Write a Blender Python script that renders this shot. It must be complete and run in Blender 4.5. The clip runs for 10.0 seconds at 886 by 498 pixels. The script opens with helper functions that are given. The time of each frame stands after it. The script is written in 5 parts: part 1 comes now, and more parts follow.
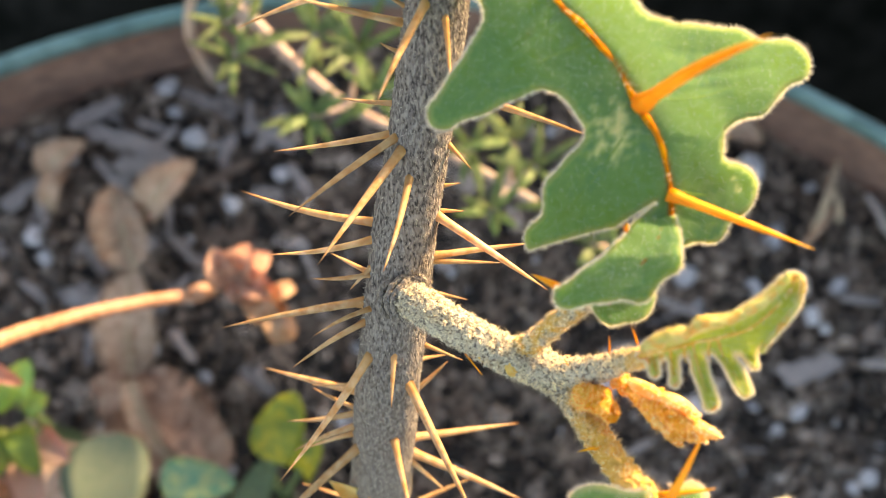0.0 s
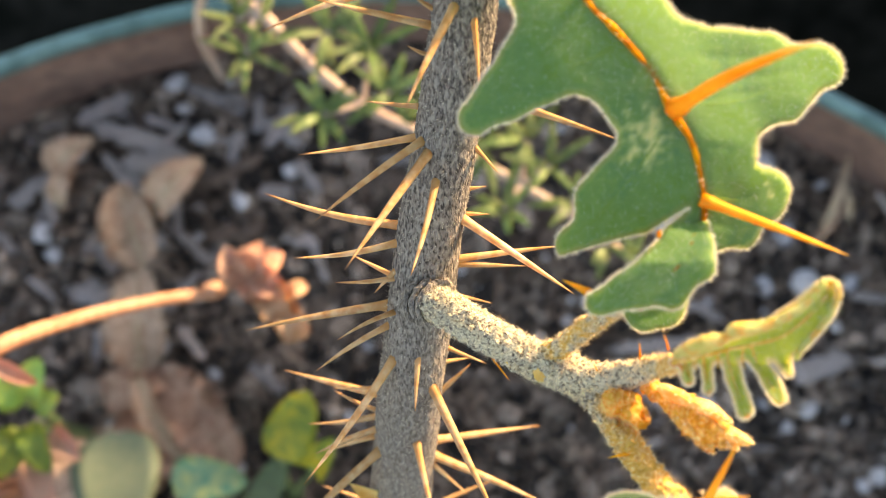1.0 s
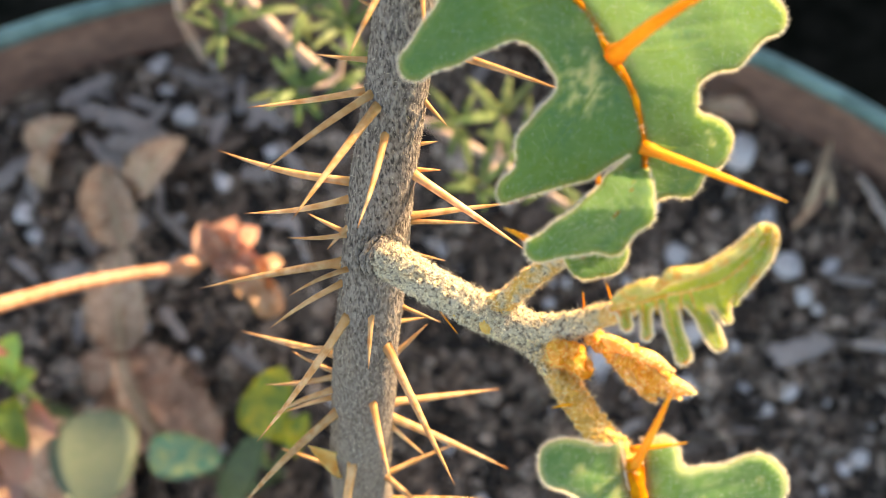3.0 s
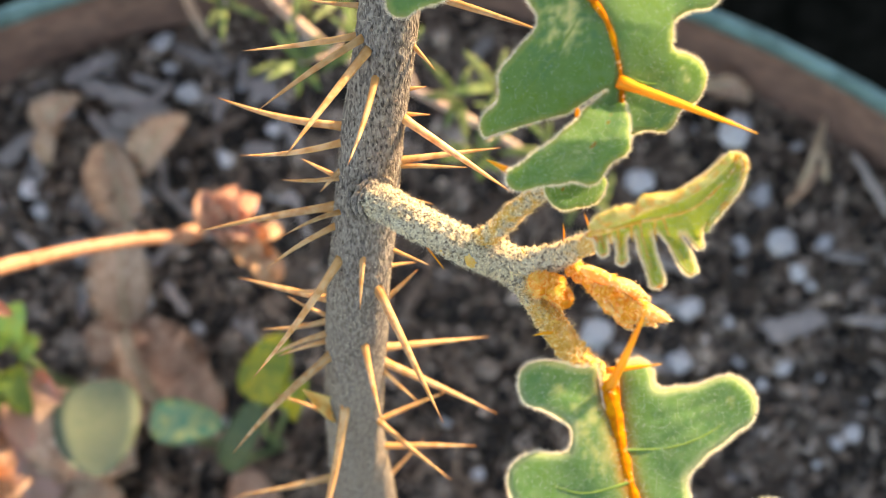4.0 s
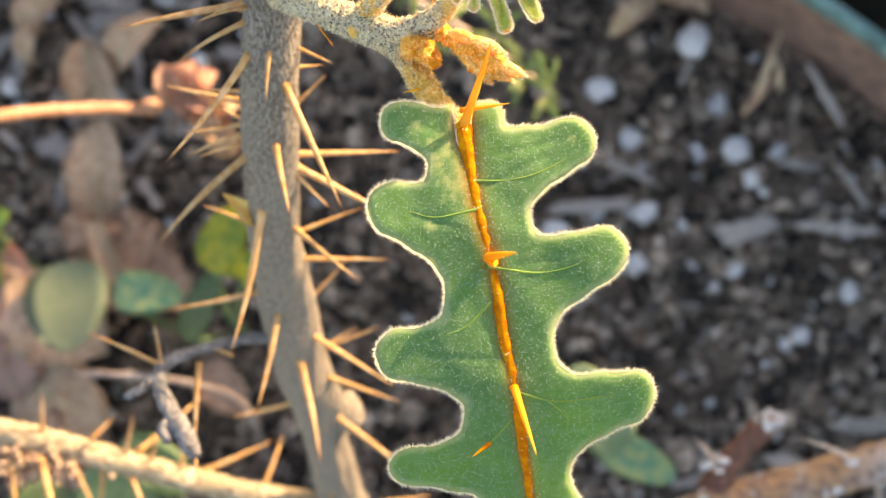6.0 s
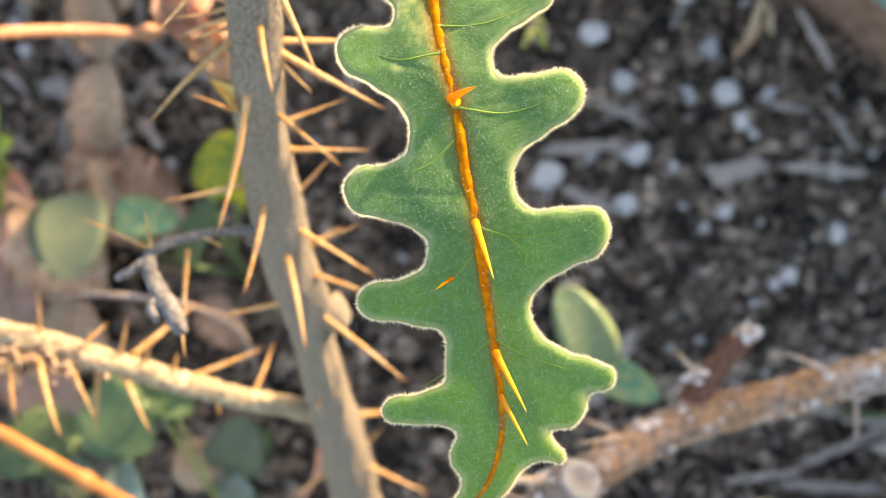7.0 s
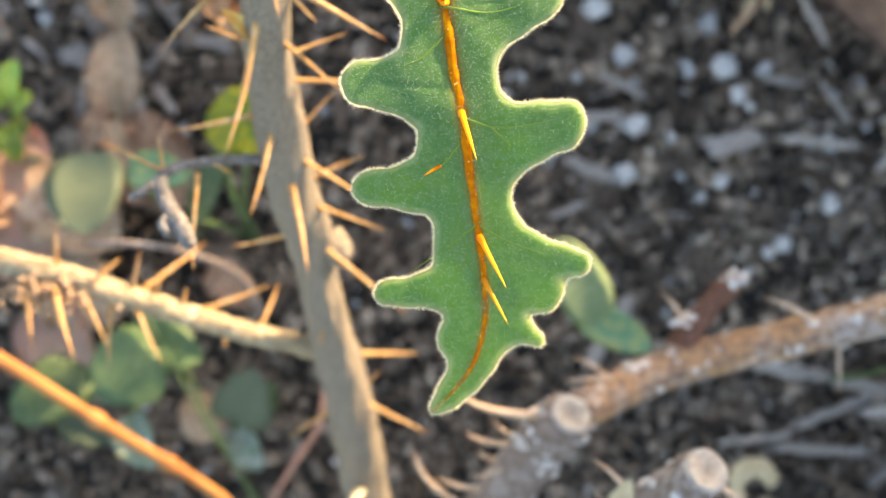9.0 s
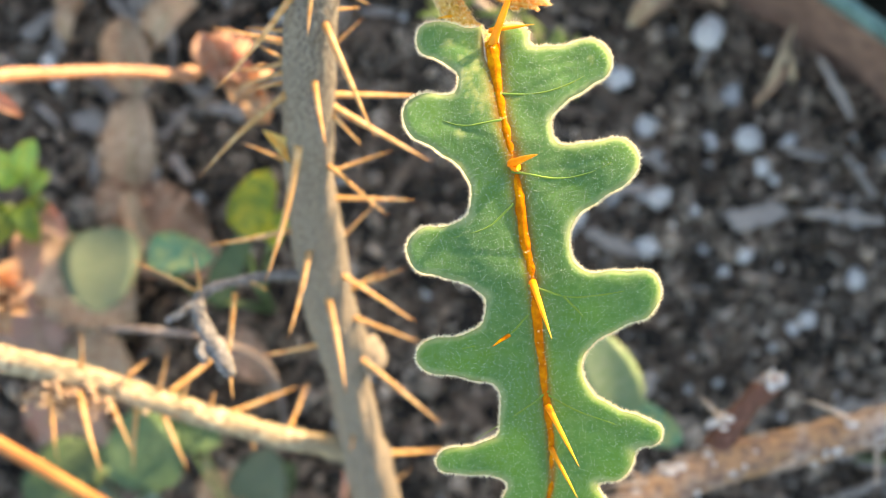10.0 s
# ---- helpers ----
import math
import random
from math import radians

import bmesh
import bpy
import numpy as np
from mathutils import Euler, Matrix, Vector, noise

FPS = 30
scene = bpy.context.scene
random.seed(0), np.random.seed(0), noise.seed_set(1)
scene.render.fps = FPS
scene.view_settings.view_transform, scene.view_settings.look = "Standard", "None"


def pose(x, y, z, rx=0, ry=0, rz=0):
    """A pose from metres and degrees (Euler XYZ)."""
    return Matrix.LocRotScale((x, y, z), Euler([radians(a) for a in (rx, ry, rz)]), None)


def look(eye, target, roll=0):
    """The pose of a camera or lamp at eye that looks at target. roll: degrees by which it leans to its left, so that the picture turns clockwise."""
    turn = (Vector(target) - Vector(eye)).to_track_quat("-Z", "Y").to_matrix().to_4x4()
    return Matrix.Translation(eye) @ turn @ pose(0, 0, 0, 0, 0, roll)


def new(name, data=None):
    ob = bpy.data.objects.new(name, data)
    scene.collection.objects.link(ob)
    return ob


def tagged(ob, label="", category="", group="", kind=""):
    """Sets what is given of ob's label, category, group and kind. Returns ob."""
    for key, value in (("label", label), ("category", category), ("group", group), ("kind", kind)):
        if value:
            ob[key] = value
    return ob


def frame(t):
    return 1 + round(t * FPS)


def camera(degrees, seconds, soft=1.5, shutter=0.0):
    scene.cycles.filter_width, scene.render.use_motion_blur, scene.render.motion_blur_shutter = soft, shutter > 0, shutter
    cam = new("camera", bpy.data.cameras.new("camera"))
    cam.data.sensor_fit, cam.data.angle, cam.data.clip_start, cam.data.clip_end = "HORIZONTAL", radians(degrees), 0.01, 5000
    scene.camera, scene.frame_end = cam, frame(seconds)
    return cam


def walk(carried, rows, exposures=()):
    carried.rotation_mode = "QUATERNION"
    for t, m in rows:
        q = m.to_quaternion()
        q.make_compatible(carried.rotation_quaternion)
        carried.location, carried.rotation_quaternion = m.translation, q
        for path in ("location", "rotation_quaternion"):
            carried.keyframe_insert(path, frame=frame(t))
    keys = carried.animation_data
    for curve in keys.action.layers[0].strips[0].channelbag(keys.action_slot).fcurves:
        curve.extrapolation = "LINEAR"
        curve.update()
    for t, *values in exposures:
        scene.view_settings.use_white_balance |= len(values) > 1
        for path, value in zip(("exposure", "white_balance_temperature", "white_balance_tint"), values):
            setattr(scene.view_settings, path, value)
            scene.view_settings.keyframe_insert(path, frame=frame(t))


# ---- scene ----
cam = camera(38, 10.0, soft=0.5)
cam.data.dof.use_dof = True
cam.data.dof.focus_distance = 0.157
cam.data.dof.aperture_fstop = 23.0
walk(cam, [
    (0, pose(0.00406, -0.04260, 0.41100, 5.917, 0.567, -0.000)),
    (0.5, pose(0.00369, -0.04202, 0.41179, 5.904, 0.559, -0.040)),
    (1, pose(0.00086, -0.04125, 0.41019, 5.619, 0.546, 0.029)),
    (1.5, pose(0.00100, -0.04148, 0.40870, 5.700, 0.538, -0.068)),
    (2, pose(0.00248, -0.04160, 0.40791, 5.797, 0.516, -0.088)),
    (2.5, pose(0.00660, -0.04115, 0.40919, 5.608, 0.454, 0.044)),
    (2.7, pose(0.00691, -0.04304, 0.40910, 5.571, 0.487, 0.164)),
    (3.8, pose(0.00841, -0.05267, 0.41377, 5.470, 0.769, 0.276)),
    (4, pose(0.00929, -0.05425, 0.41472, 5.482, 0.799, 0.418)),
    (4.5, pose(0.01217, -0.05753, 0.41630, 5.344, 0.849, 0.571)),
    (5, pose(0.01595, -0.06620, 0.41831, 5.211, 0.936, 0.806)),
    (5.5, pose(0.02282, -0.07362, 0.42163, 5.087, 1.187, 0.947)),
    (5.7, pose(0.02461, -0.07682, 0.42332, 4.865, 1.207, 1.199)),
    (6.8, pose(0.03170, -0.09752, 0.43144, 4.663, 1.871, 1.714)),
    (7, pose(0.03307, -0.10119, 0.43200, 4.541, 1.842, 1.837)),
    (7.5, pose(0.03880, -0.11465, 0.43286, 4.638, 2.050, 2.022)),
    (8, pose(0.04213, -0.11897, 0.43626, 4.512, 2.137, 2.381)),
    (8.5, pose(0.04013, -0.12138, 0.44132, 4.981, 2.336, 2.451)),
    (9, pose(0.03740, -0.11831, 0.44355, 5.139, 2.345, 2.657)),
    (9.5, pose(0.03095, -0.11112, 0.44196, 5.552, 2.211, 2.683)),
    (10, pose(0.02618, -0.09808, 0.43903, 5.772, 1.883, 2.924)),
], exposures=[(0, 2.04, 7700, 22), (5, 2.08, 7700, 22), (6.9, 2.14, 7600, 19), (7.6, 2.24, 7500, 18), (8.5, 2.27, 7500, 17), (10, 2.22, 7500, 15)])


# ---- light ----
SUN_AZIMUTH, SUN_ELEVATION = 48.0, 11.0      # degrees from +x towards +y, and above the soil
# top of the unseen wall that is added to shade the soil
UNSEEN_WALL_TOP = 0.134
world = bpy.data.worlds.new("world")
scene.world = world
world.use_nodes = True
sky = world.node_tree.nodes.new("ShaderNodeTexSky")
sky.sky_type = "NISHITA"
sky.sun_disc = False
sky.sun_elevation = radians(SUN_ELEVATION)
sky.sun_rotation = radians(90 - SUN_AZIMUTH)
background = world.node_tree.nodes["Background"]
background.inputs["Strength"].default_value = 0.15
world.node_tree.links.new(sky.outputs["Color"], background.inputs["Color"])

sun = new("sun", bpy.data.lights.new("sun", "SUN"))
sun.data.energy = 3.0
sun.data.angle = radians(1.5)
sun.data.color = (1.0, 0.80, 0.50)
sun_way = Vector((math.cos(radians(SUN_ELEVATION)) * math.cos(radians(SUN_AZIMUTH)),
                  math.cos(radians(SUN_ELEVATION)) * math.sin(radians(SUN_AZIMUTH)),
                  math.sin(radians(SUN_ELEVATION))))
sun.matrix_world = look(sun_way * 3, (0, 0, 0))


# ---- materials ----
def material(name, colours, scales=(300, 2500), rough=0.7, bump=0.3, bump_scale=2500, bump_distance=0.0003,
             through_light=0.0, spots=None, marks=(), stretch=(1, 1, 1), sheen=0.0, per_object=0.0, gloss=0.4, lean=0.0, edges=(0.38, 0.66), glow=1.6, hue=0.47, per_piece=None):
    """Two scales of noise between colours. marks: (attribute, colour, strength). spots: (scale, size, colour).
    through_light: the share of light that passes a leaf."""
    m = bpy.data.materials.new(name)
    m.use_nodes = True
    t = m.node_tree
    n, k = t.nodes, t.links.new
    b = n["Principled BSDF"]
    b.inputs["Roughness"].default_value = rough
    b.inputs["Specular IOR Level"].default_value = gloss
    if sheen:
        b.inputs["Sheen Weight"].default_value = sheen
        b.inputs["Sheen Roughness"].default_value = 0.5
    where = n.new("ShaderNodeTexCoord").outputs["Object"]
    mapping = n.new("ShaderNodeMapping")
    if lean:
        turn = n.new("ShaderNodeMapping")
        turn.inputs["Rotation"].default_value = (radians(lean), 0, 0)
        k(where, turn.inputs["Vector"])
        where = turn.outputs["Vector"]
    mapping.inputs["Scale"].default_value = stretch
    k(where, mapping.inputs["Vector"])
    where = mapping.outputs["Vector"]

    def rgb(c):
        node = n.new("ShaderNodeRGB")
        node.outputs[0].default_value = (*c, 1)
        return node.outputs[0]

    def mix(fac, a, c):
        node = n.new("ShaderNodeMix")
        node.data_type = "RGBA"
        if isinstance(fac, float):
            node.inputs[0].default_value = fac
        else:
            k(fac, node.inputs[0])
        k(a, node.inputs[6])
        k(c, node.inputs[7])
        return node.outputs[2]

    def noise_of(scale, low, high, detail=4):
        node = n.new("ShaderNodeTexNoise")
        node.inputs["Scale"].default_value = scale
        node.inputs["Detail"].default_value = detail
        k(where, node.inputs["Vector"])
        span = n.new("ShaderNodeMapRange")
        span.inputs[1].default_value, span.inputs[2].default_value = low, high
        k(node.outputs["Fac"], span.inputs[0])
        return span.outputs[0]

    colour = rgb(colours[0])
    for i, c in enumerate(colours[1:]):
        colour = mix(noise_of(scales[i % len(scales)], *edges), colour, rgb(c))
    if per_object:
        info = n.new("ShaderNodeObjectInfo")
        shade = n.new("ShaderNodeMapRange")
        shade.inputs[3].default_value, shade.inputs[4].default_value = 1 - per_object, 1 + per_object
        k(info.outputs["Random"], shade.inputs[0])
        hsv = n.new("ShaderNodeHueSaturation")
        k(shade.outputs[0], hsv.inputs["Value"])
        k(colour, hsv.inputs["Color"])
        colour = hsv.outputs["Color"]
    if per_piece:
        geometry = n.new("ShaderNodeNewGeometry")
        shade = n.new("ShaderNodeMapRange")
        shade.inputs[3].default_value, shade.inputs[4].default_value = per_piece
        skew = n.new("ShaderNodeMath")
        skew.operation = "POWER"
        skew.inputs[1].default_value = 2.6
        k(geometry.outputs["Random Per Island"], skew.inputs[0])
        k(skew.outputs[0], shade.inputs[0])
        hsv = n.new("ShaderNodeHueSaturation")
        k(shade.outputs[0], hsv.inputs["Value"])
        k(colour, hsv.inputs["Color"])
        colour = hsv.outputs["Color"]
    if spots:
        v = n.new("ShaderNodeTexVoronoi")
        v.inputs["Scale"].default_value = spots[0]
        k(where, v.inputs["Vector"])
        span = n.new("ShaderNodeMapRange")
        span.inputs[1].default_value, span.inputs[2].default_value = spots[1], spots[1] * 0.4
        k(v.outputs["Distance"], span.inputs[0])
        colour = mix(span.outputs[0], colour, rgb(spots[2]))
    for attribute, c, strength in marks:
        a = n.new("ShaderNodeAttribute")
        a.attribute_name = attribute
        f = n.new("ShaderNodeMath")
        f.operation = "MULTIPLY"
        f.inputs[1].default_value = strength
        k(a.outputs["Fac"], f.inputs[0])
        colour = mix(f.outputs[0], colour, rgb(c))
    k(colour, b.inputs["Base Color"])
    if bump:
        node = n.new("ShaderNodeTexNoise")
        node.inputs["Scale"].default_value = bump_scale
        node.inputs["Detail"].default_value = 5
        k(where, node.inputs["Vector"])
        bp = n.new("ShaderNodeBump")
        bp.inputs["Strength"].default_value = bump
        bp.inputs["Distance"].default_value = bump_distance
        k(node.outputs["Fac"], bp.inputs["Height"])
        k(bp.outputs["Normal"], b.inputs["Normal"])
    if through_light:
        tr = n.new("ShaderNodeBsdfTranslucent")
        hsv = n.new("ShaderNodeHueSaturation")
        hsv.inputs["Hue"].default_value = hue
        hsv.inputs["Saturation"].default_value = 1.35
        hsv.inputs["Value"].default_value = glow
        k(colour, hsv.inputs["Color"])
        k(hsv.outputs["Color"], tr.inputs["Color"])
        sh = n.new("ShaderNodeMixShader")
        sh.inputs[0].default_value = through_light
        k(b.outputs[0], sh.inputs[1])
        k(tr.outputs[0], sh.inputs[2])
        k(sh.outputs[0], n["Material Output"].inputs["Surface"])
    return m


SOIL = material("soil", [(0.010, 0.007, 0.005), (0.142, 0.098, 0.069), (0.44, 0.33, 0.243)], (80, 360), 0.95, 0.9, 900, 0.0014, edges=(0.46, 0.66))
CRUMB = material("soil_crumb", [(0.040, 0.028, 0.020), (0.29, 0.212, 0.155), (0.63, 0.51, 0.41)], (260, 900), 0.95, 0.6, 1500, edges=(0.44, 0.66), per_piece=(0.05, 1.5))
PERLITE = material("perlite", [(0.72, 0.71, 0.70), (0.54, 0.53, 0.52)], (350, 1500), 0.9, 0.7, 1200, per_object=0.12)
CHIP = material("bark_chip", [(0.19, 0.125, 0.085), (0.30, 0.225, 0.175), (0.05, 0.037, 0.029)], (160, 900), 0.9, 0.8, 900, 0.0005, per_object=0.6)
PALE_WOOD = material("pale_wood", [(0.55, 0.485, 0.44), (0.27, 0.22, 0.19), (0.66, 0.595, 0.55)], (260, 700), 0.9, 0.9, 800, 0.0006, per_object=0.3, edges=(0.42, 0.6), stretch=(0.25, 1.6, 1))
BARK = material("grey_bark", [(0.180, 0.155, 0.137), (0.255, 0.215, 0.175), (0.045, 0.037, 0.031), (0.37, 0.325, 0.27)],
                (200, 3400, 2600), 0.85, 1.0, 2600, 0.0008, marks=(("smooth", (0.30, 0.25, 0.19), 0.5), ("scar", (0.33, 0.18, 0.05), 0.9)), stretch=(1, 1, 0.4), lean=45, edges=(0.45, 0.63))
LOW_BARK = material("smooth_bark", [(0.44, 0.36, 0.23), (0.58, 0.49, 0.33), (0.20, 0.15, 0.10), (0.34, 0.26, 0.16)], (150, 700, 60), 0.75, 0.9, 1000, 0.001, edges=(0.46, 0.60))
CANE_BARK = material("cane_bark", [(0.42, 0.235, 0.12), (0.37, 0.31, 0.28), (0.19, 0.115, 0.085)], (90, 420), 0.7, 0.7, 1100, 0.0006, edges=(0.45, 0.62))
STUB_BARK = material("stub_bark", [(0.17, 0.065, 0.04), (0.26, 0.11, 0.07), (0.09, 0.035, 0.022)], (120, 600), 0.55, 0.4, 900, 0.0004)
GREY_CANE = material("grey_cane_bark", [(0.25, 0.20, 0.185), (0.36, 0.32, 0.31), (0.15, 0.105, 0.085)], (90, 500), 0.8, 0.6, 1000, 0.0005)
CUT_WOOD = material("cut_wood", [(0.44, 0.40, 0.36), (0.23, 0.185, 0.15), (0.56, 0.52, 0.48)], (400, 1800), 0.85, 0.8, 1500, 0.0005, marks=(("pith", (0.27, 0.22, 0.175), 0.6),))
HUSK = material("pale_husk", [(0.62, 0.51, 0.33), (0.46, 0.36, 0.22)], (200, 900), 0.8, 0.5, 900, 0.0004)
ROLLED = material("rolled_felt", [(0.56, 0.57, 0.20), (0.47, 0.52, 0.13), (0.70, 0.46, 0.10)], (500, 900), 0.85, 0.6, 2400, 0.0004, through_light=0.3, edges=(0.46, 0.66))
YOUNG_RIB_FELT = material("young_rib_felt", [(0.74, 0.40, 0.04), (0.80, 0.55, 0.12)], (400, 1500), 0.8, 0.5, 2000, 0.0003)
FELT = material("felted_bark", [(0.68, 0.60, 0.41), (0.82, 0.75, 0.55), (0.19, 0.145, 0.095)], (420, 2400), 0.9, 1.0, 2800, 0.0008, edges=(0.48, 0.62),
                sheen=0.15, marks=(("orange", (0.92, 0.52, 0.05), 0.85), ("grey", (0.17, 0.165, 0.165), 0.7)), spots=(2000, 0.28, (0.86, 0.80, 0.60)))
BUD = material("felted_bud", [(0.92, 0.62, 0.08), (0.88, 0.44, 0.02), (0.92, 0.78, 0.32), (0.80, 0.33, 0.01)], (420, 1200, 2600), 0.85, 1.0, 2600, 0.0006, edges=(0.44, 0.66), sheen=0.1, through_light=0.3, glow=1.0, hue=0.5)
DEEP_BUD = material("deep_orange_bud", [(0.88, 0.42, 0.015), (0.86, 0.28, 0.006), (0.90, 0.62, 0.12)], (420, 1200), 0.8, 0.8, 2200, 0.0005, edges=(0.44, 0.66), through_light=0.3, glow=1.0, hue=0.5)
SEPAL = material("pale_sepal", [(0.85, 0.72, 0.28), (0.82, 0.52, 0.10)], (420, 1900), 0.8, 0.5, 2600, 0.0004, through_light=0.25)
HAIR = material("pale_hair", [(0.84, 0.81, 0.64)], (), 0.8, 0, through_light=0.5)
LEAF_HAIR = material("leaf_hair", [(0.27, 0.42, 0.25)], (), 0.8, 0, through_light=0.5)
GOLD_HAIR = material("gold_hair", [(0.95, 0.88, 0.62)], (), 0.8, 0, through_light=0.6)
ORANGE_HAIR = material("orange_hair", [(0.96, 0.82, 0.40)], (), 0.7, 0, through_light=0.55)
THORN = material("straw_thorn", [(0.66, 0.42, 0.18), (0.78, 0.57, 0.31), (0.58, 0.30, 0.10)], (160, 700), 0.42, 0.2, 2500, 0.0001, through_light=0.16,
                 marks=(("tip", (0.40, 0.13, 0.03), 0.7), ("foot", (0.50, 0.24, 0.06), 0.7)), per_object=0.22)
ORANGE_SPINE = material("orange_spine", [(0.92, 0.52, 0.03), (0.86, 0.38, 0.012)], (300, 1200), 0.45, 0.1, 2500, 0.0001, through_light=0.2, gloss=0.25,
                        marks=(("tip", (0.80, 0.52, 0.10), 0.7), ("foot", (0.76, 0.25, 0.004), 0.8)))
PALE_THORN = material("weathered_thorn", [(0.56, 0.43, 0.34), (0.66, 0.55, 0.47), (0.42, 0.27, 0.17)], (200, 900), 0.6, 0.2, 2500, 0.0001,
                      marks=(("tip", (0.45, 0.20, 0.08), 0.5),))
MIDRIB = material("orange_midrib", [(0.62, 0.185, 0.003), (0.72, 0.28, 0.005), (0.44, 0.11, 0.002)], (160, 900), 0.85, 0.4, 2000, 0.0003, gloss=0.08)
LEAF = material("felted_leaf", [(0.110, 0.252, 0.100), (0.140, 0.300, 0.086), (0.162, 0.310, 0.122)], (120, 900), 0.8, 0.45, 3000, 0.0002,
                through_light=0.45, spots=(1500, 0.2, (0.22, 0.37, 0.21)), sheen=0.06, glow=2.0, hue=0.445, gloss=0.2,
                marks=(("patch", (0.50, 0.56, 0.24), 0.8), ("margin", (0.55, 0.59, 0.39), 0.65), ("rib", (0.44, 0.19, 0.012), 0.85)))
# a slightly lighter variant of felted_leaf, for the upper leaf only
UPPER_FELT = material("upper_felted_leaf", [(0.125, 0.266, 0.122), (0.155, 0.31, 0.078), (0.17, 0.315, 0.118)], (120, 900), 0.8, 0.45, 3000, 0.0002,
                through_light=0.5, spots=(2300, 0.2, (0.25, 0.42, 0.16)), sheen=0.04, glow=2.2, hue=0.44, gloss=0.2,
                marks=(("patch", (0.62, 0.66, 0.34), 0.95), ("margin", (0.50, 0.53, 0.26), 0.55), ("rib", (0.42, 0.17, 0.01), 0.8)))
VEIN = material("leaf_vein", [(0.22, 0.37, 0.08), (0.28, 0.41, 0.09)], (200, 1500), 0.8, 0.2, 2500, 0.0001, through_light=0.4)
YOUNG_LEAF = material("young_leaf", [(0.34, 0.46, 0.06), (0.43, 0.53, 0.10)], (200, 1200), 0.75, 0.9, 2600, 0.0005, through_light=0.42, sheen=0.2, spots=(2300, 0.2, (0.50, 0.54, 0.18)),
                      marks=(("margin", (0.82, 0.73, 0.42), 0.95), ("patch", (0.74, 0.34, 0.02), 0.9)))
GREEN = material("green_leaf", [(0.12, 0.20, 0.085), (0.17, 0.25, 0.115), (0.085, 0.14, 0.065)], (90, 600), 0.5, 0.3, 900, 0.0003, through_light=0.22, per_object=0.3)
BRIGHT_GREEN = material("bright_green_leaf", [(0.20, 0.42, 0.11), (0.28, 0.48, 0.13), (0.42, 0.50, 0.09)], (60, 400), 0.5, 0.3, 900, 0.0003, through_light=0.3, per_object=0.2)
OLIVE = material("olive_leaf", [(0.125, 0.172, 0.112), (0.155, 0.205, 0.13), (0.17, 0.205, 0.135)], (60, 500), 0.6, 0.3, 900, 0.0003, through_light=0.25, per_object=0.15)
SEEDLING_LEAF = material("pale_seedling_leaf", [(0.25, 0.33, 0.19), (0.33, 0.41, 0.25), (0.20, 0.30, 0.15)], (70, 420), 0.6, 0.3, 900, 0.0003, through_light=0.3)
TEAL_LEAF = material("blue_green_leaf", [(0.10, 0.27, 0.17), (0.19, 0.36, 0.22), (0.38, 0.45, 0.19)], (60, 300), 0.45, 0.3, 900, 0.0003, through_light=0.25)
YELLOW_LEAF = material("yellowing_leaf", [(0.20, 0.29, 0.05), (0.44, 0.43, 0.04), (0.13, 0.23, 0.05)], (55, 400), 0.5, 0.3, 900, 0.0003, through_light=0.4)
SPRIG_LEAF = material("sprig_leaf", [(0.17, 0.25, 0.075), (0.40, 0.44, 0.18), (0.09, 0.16, 0.05)], (70, 700), 0.5, 0.2, 1500, 0.0002, through_light=0.4, per_object=0.3)
SPRIG_STEM = material("sprig_stem", [(0.60, 0.47, 0.37), (0.48, 0.33, 0.25)], (100, 800), 0.7, 0.4, 1500)
RED_STEM = material("red_stalk", [(0.48, 0.26, 0.15), (0.56, 0.34, 0.21), (0.40, 0.18, 0.095)], (60, 500), 0.5, 0.3, 1200, through_light=0.1)
RED_LEAF = material("red_leaf", [(0.66, 0.37, 0.24), (0.74, 0.49, 0.34), (0.58, 0.28, 0.17)], (60, 500), 0.55, 0.3, 1200, through_light=0.3, per_object=0.2, hue=0.495, glow=1.2)
PEACH_LEAF = material("peach_leaf", [(0.72, 0.45, 0.25), (0.78, 0.57, 0.38), (0.62, 0.35, 0.17)], (60, 500), 0.55, 0.3, 1200, through_light=0.3, per_object=0.2, hue=0.505, glow=1.1)
ORANGE_STEM = material("orange_stalk", [(0.52, 0.25, 0.085), (0.42, 0.155, 0.05)], (60, 500), 0.5, 0.3, 1200, through_light=0.1)
PINK_LEAF = material("pink_leaf", [(0.52, 0.33, 0.26), (0.45, 0.31, 0.22)], (60, 500), 0.6, 0.3, 1200, through_light=0.3)
DRY = material("dry_leaf", [(0.60, 0.44, 0.29), (0.70, 0.56, 0.41), (0.42, 0.26, 0.165)], (60, 500), 0.8, 0.5, 700, 0.0005, through_light=0.2, per_object=0.15)
BROWN_DRY = material("brown_dry_leaf", [(0.50, 0.31, 0.21), (0.60, 0.41, 0.29), (0.32, 0.175, 0.11)], (60, 500), 0.8, 0.5, 700, 0.0005, through_light=0.15)
GREY_GREEN = material("grey_green_leaf", [(0.38, 0.46, 0.40), (0.52, 0.58, 0.54), (0.18, 0.27, 0.15)], (80, 500), 0.7, 0.4, 900, through_light=0.2)
TWIG = material("dead_twig", [(0.19, 0.18, 0.18), (0.28, 0.265, 0.265), (0.09, 0.085, 0.085)], (260, 1300), 0.9, 0.9, 1600, 0.0005)
WHITE_FLAKE = material("white_flake", [(0.66, 0.63, 0.62), (0.46, 0.42, 0.41)], (500, 2000), 0.9, 0.6, 2000)
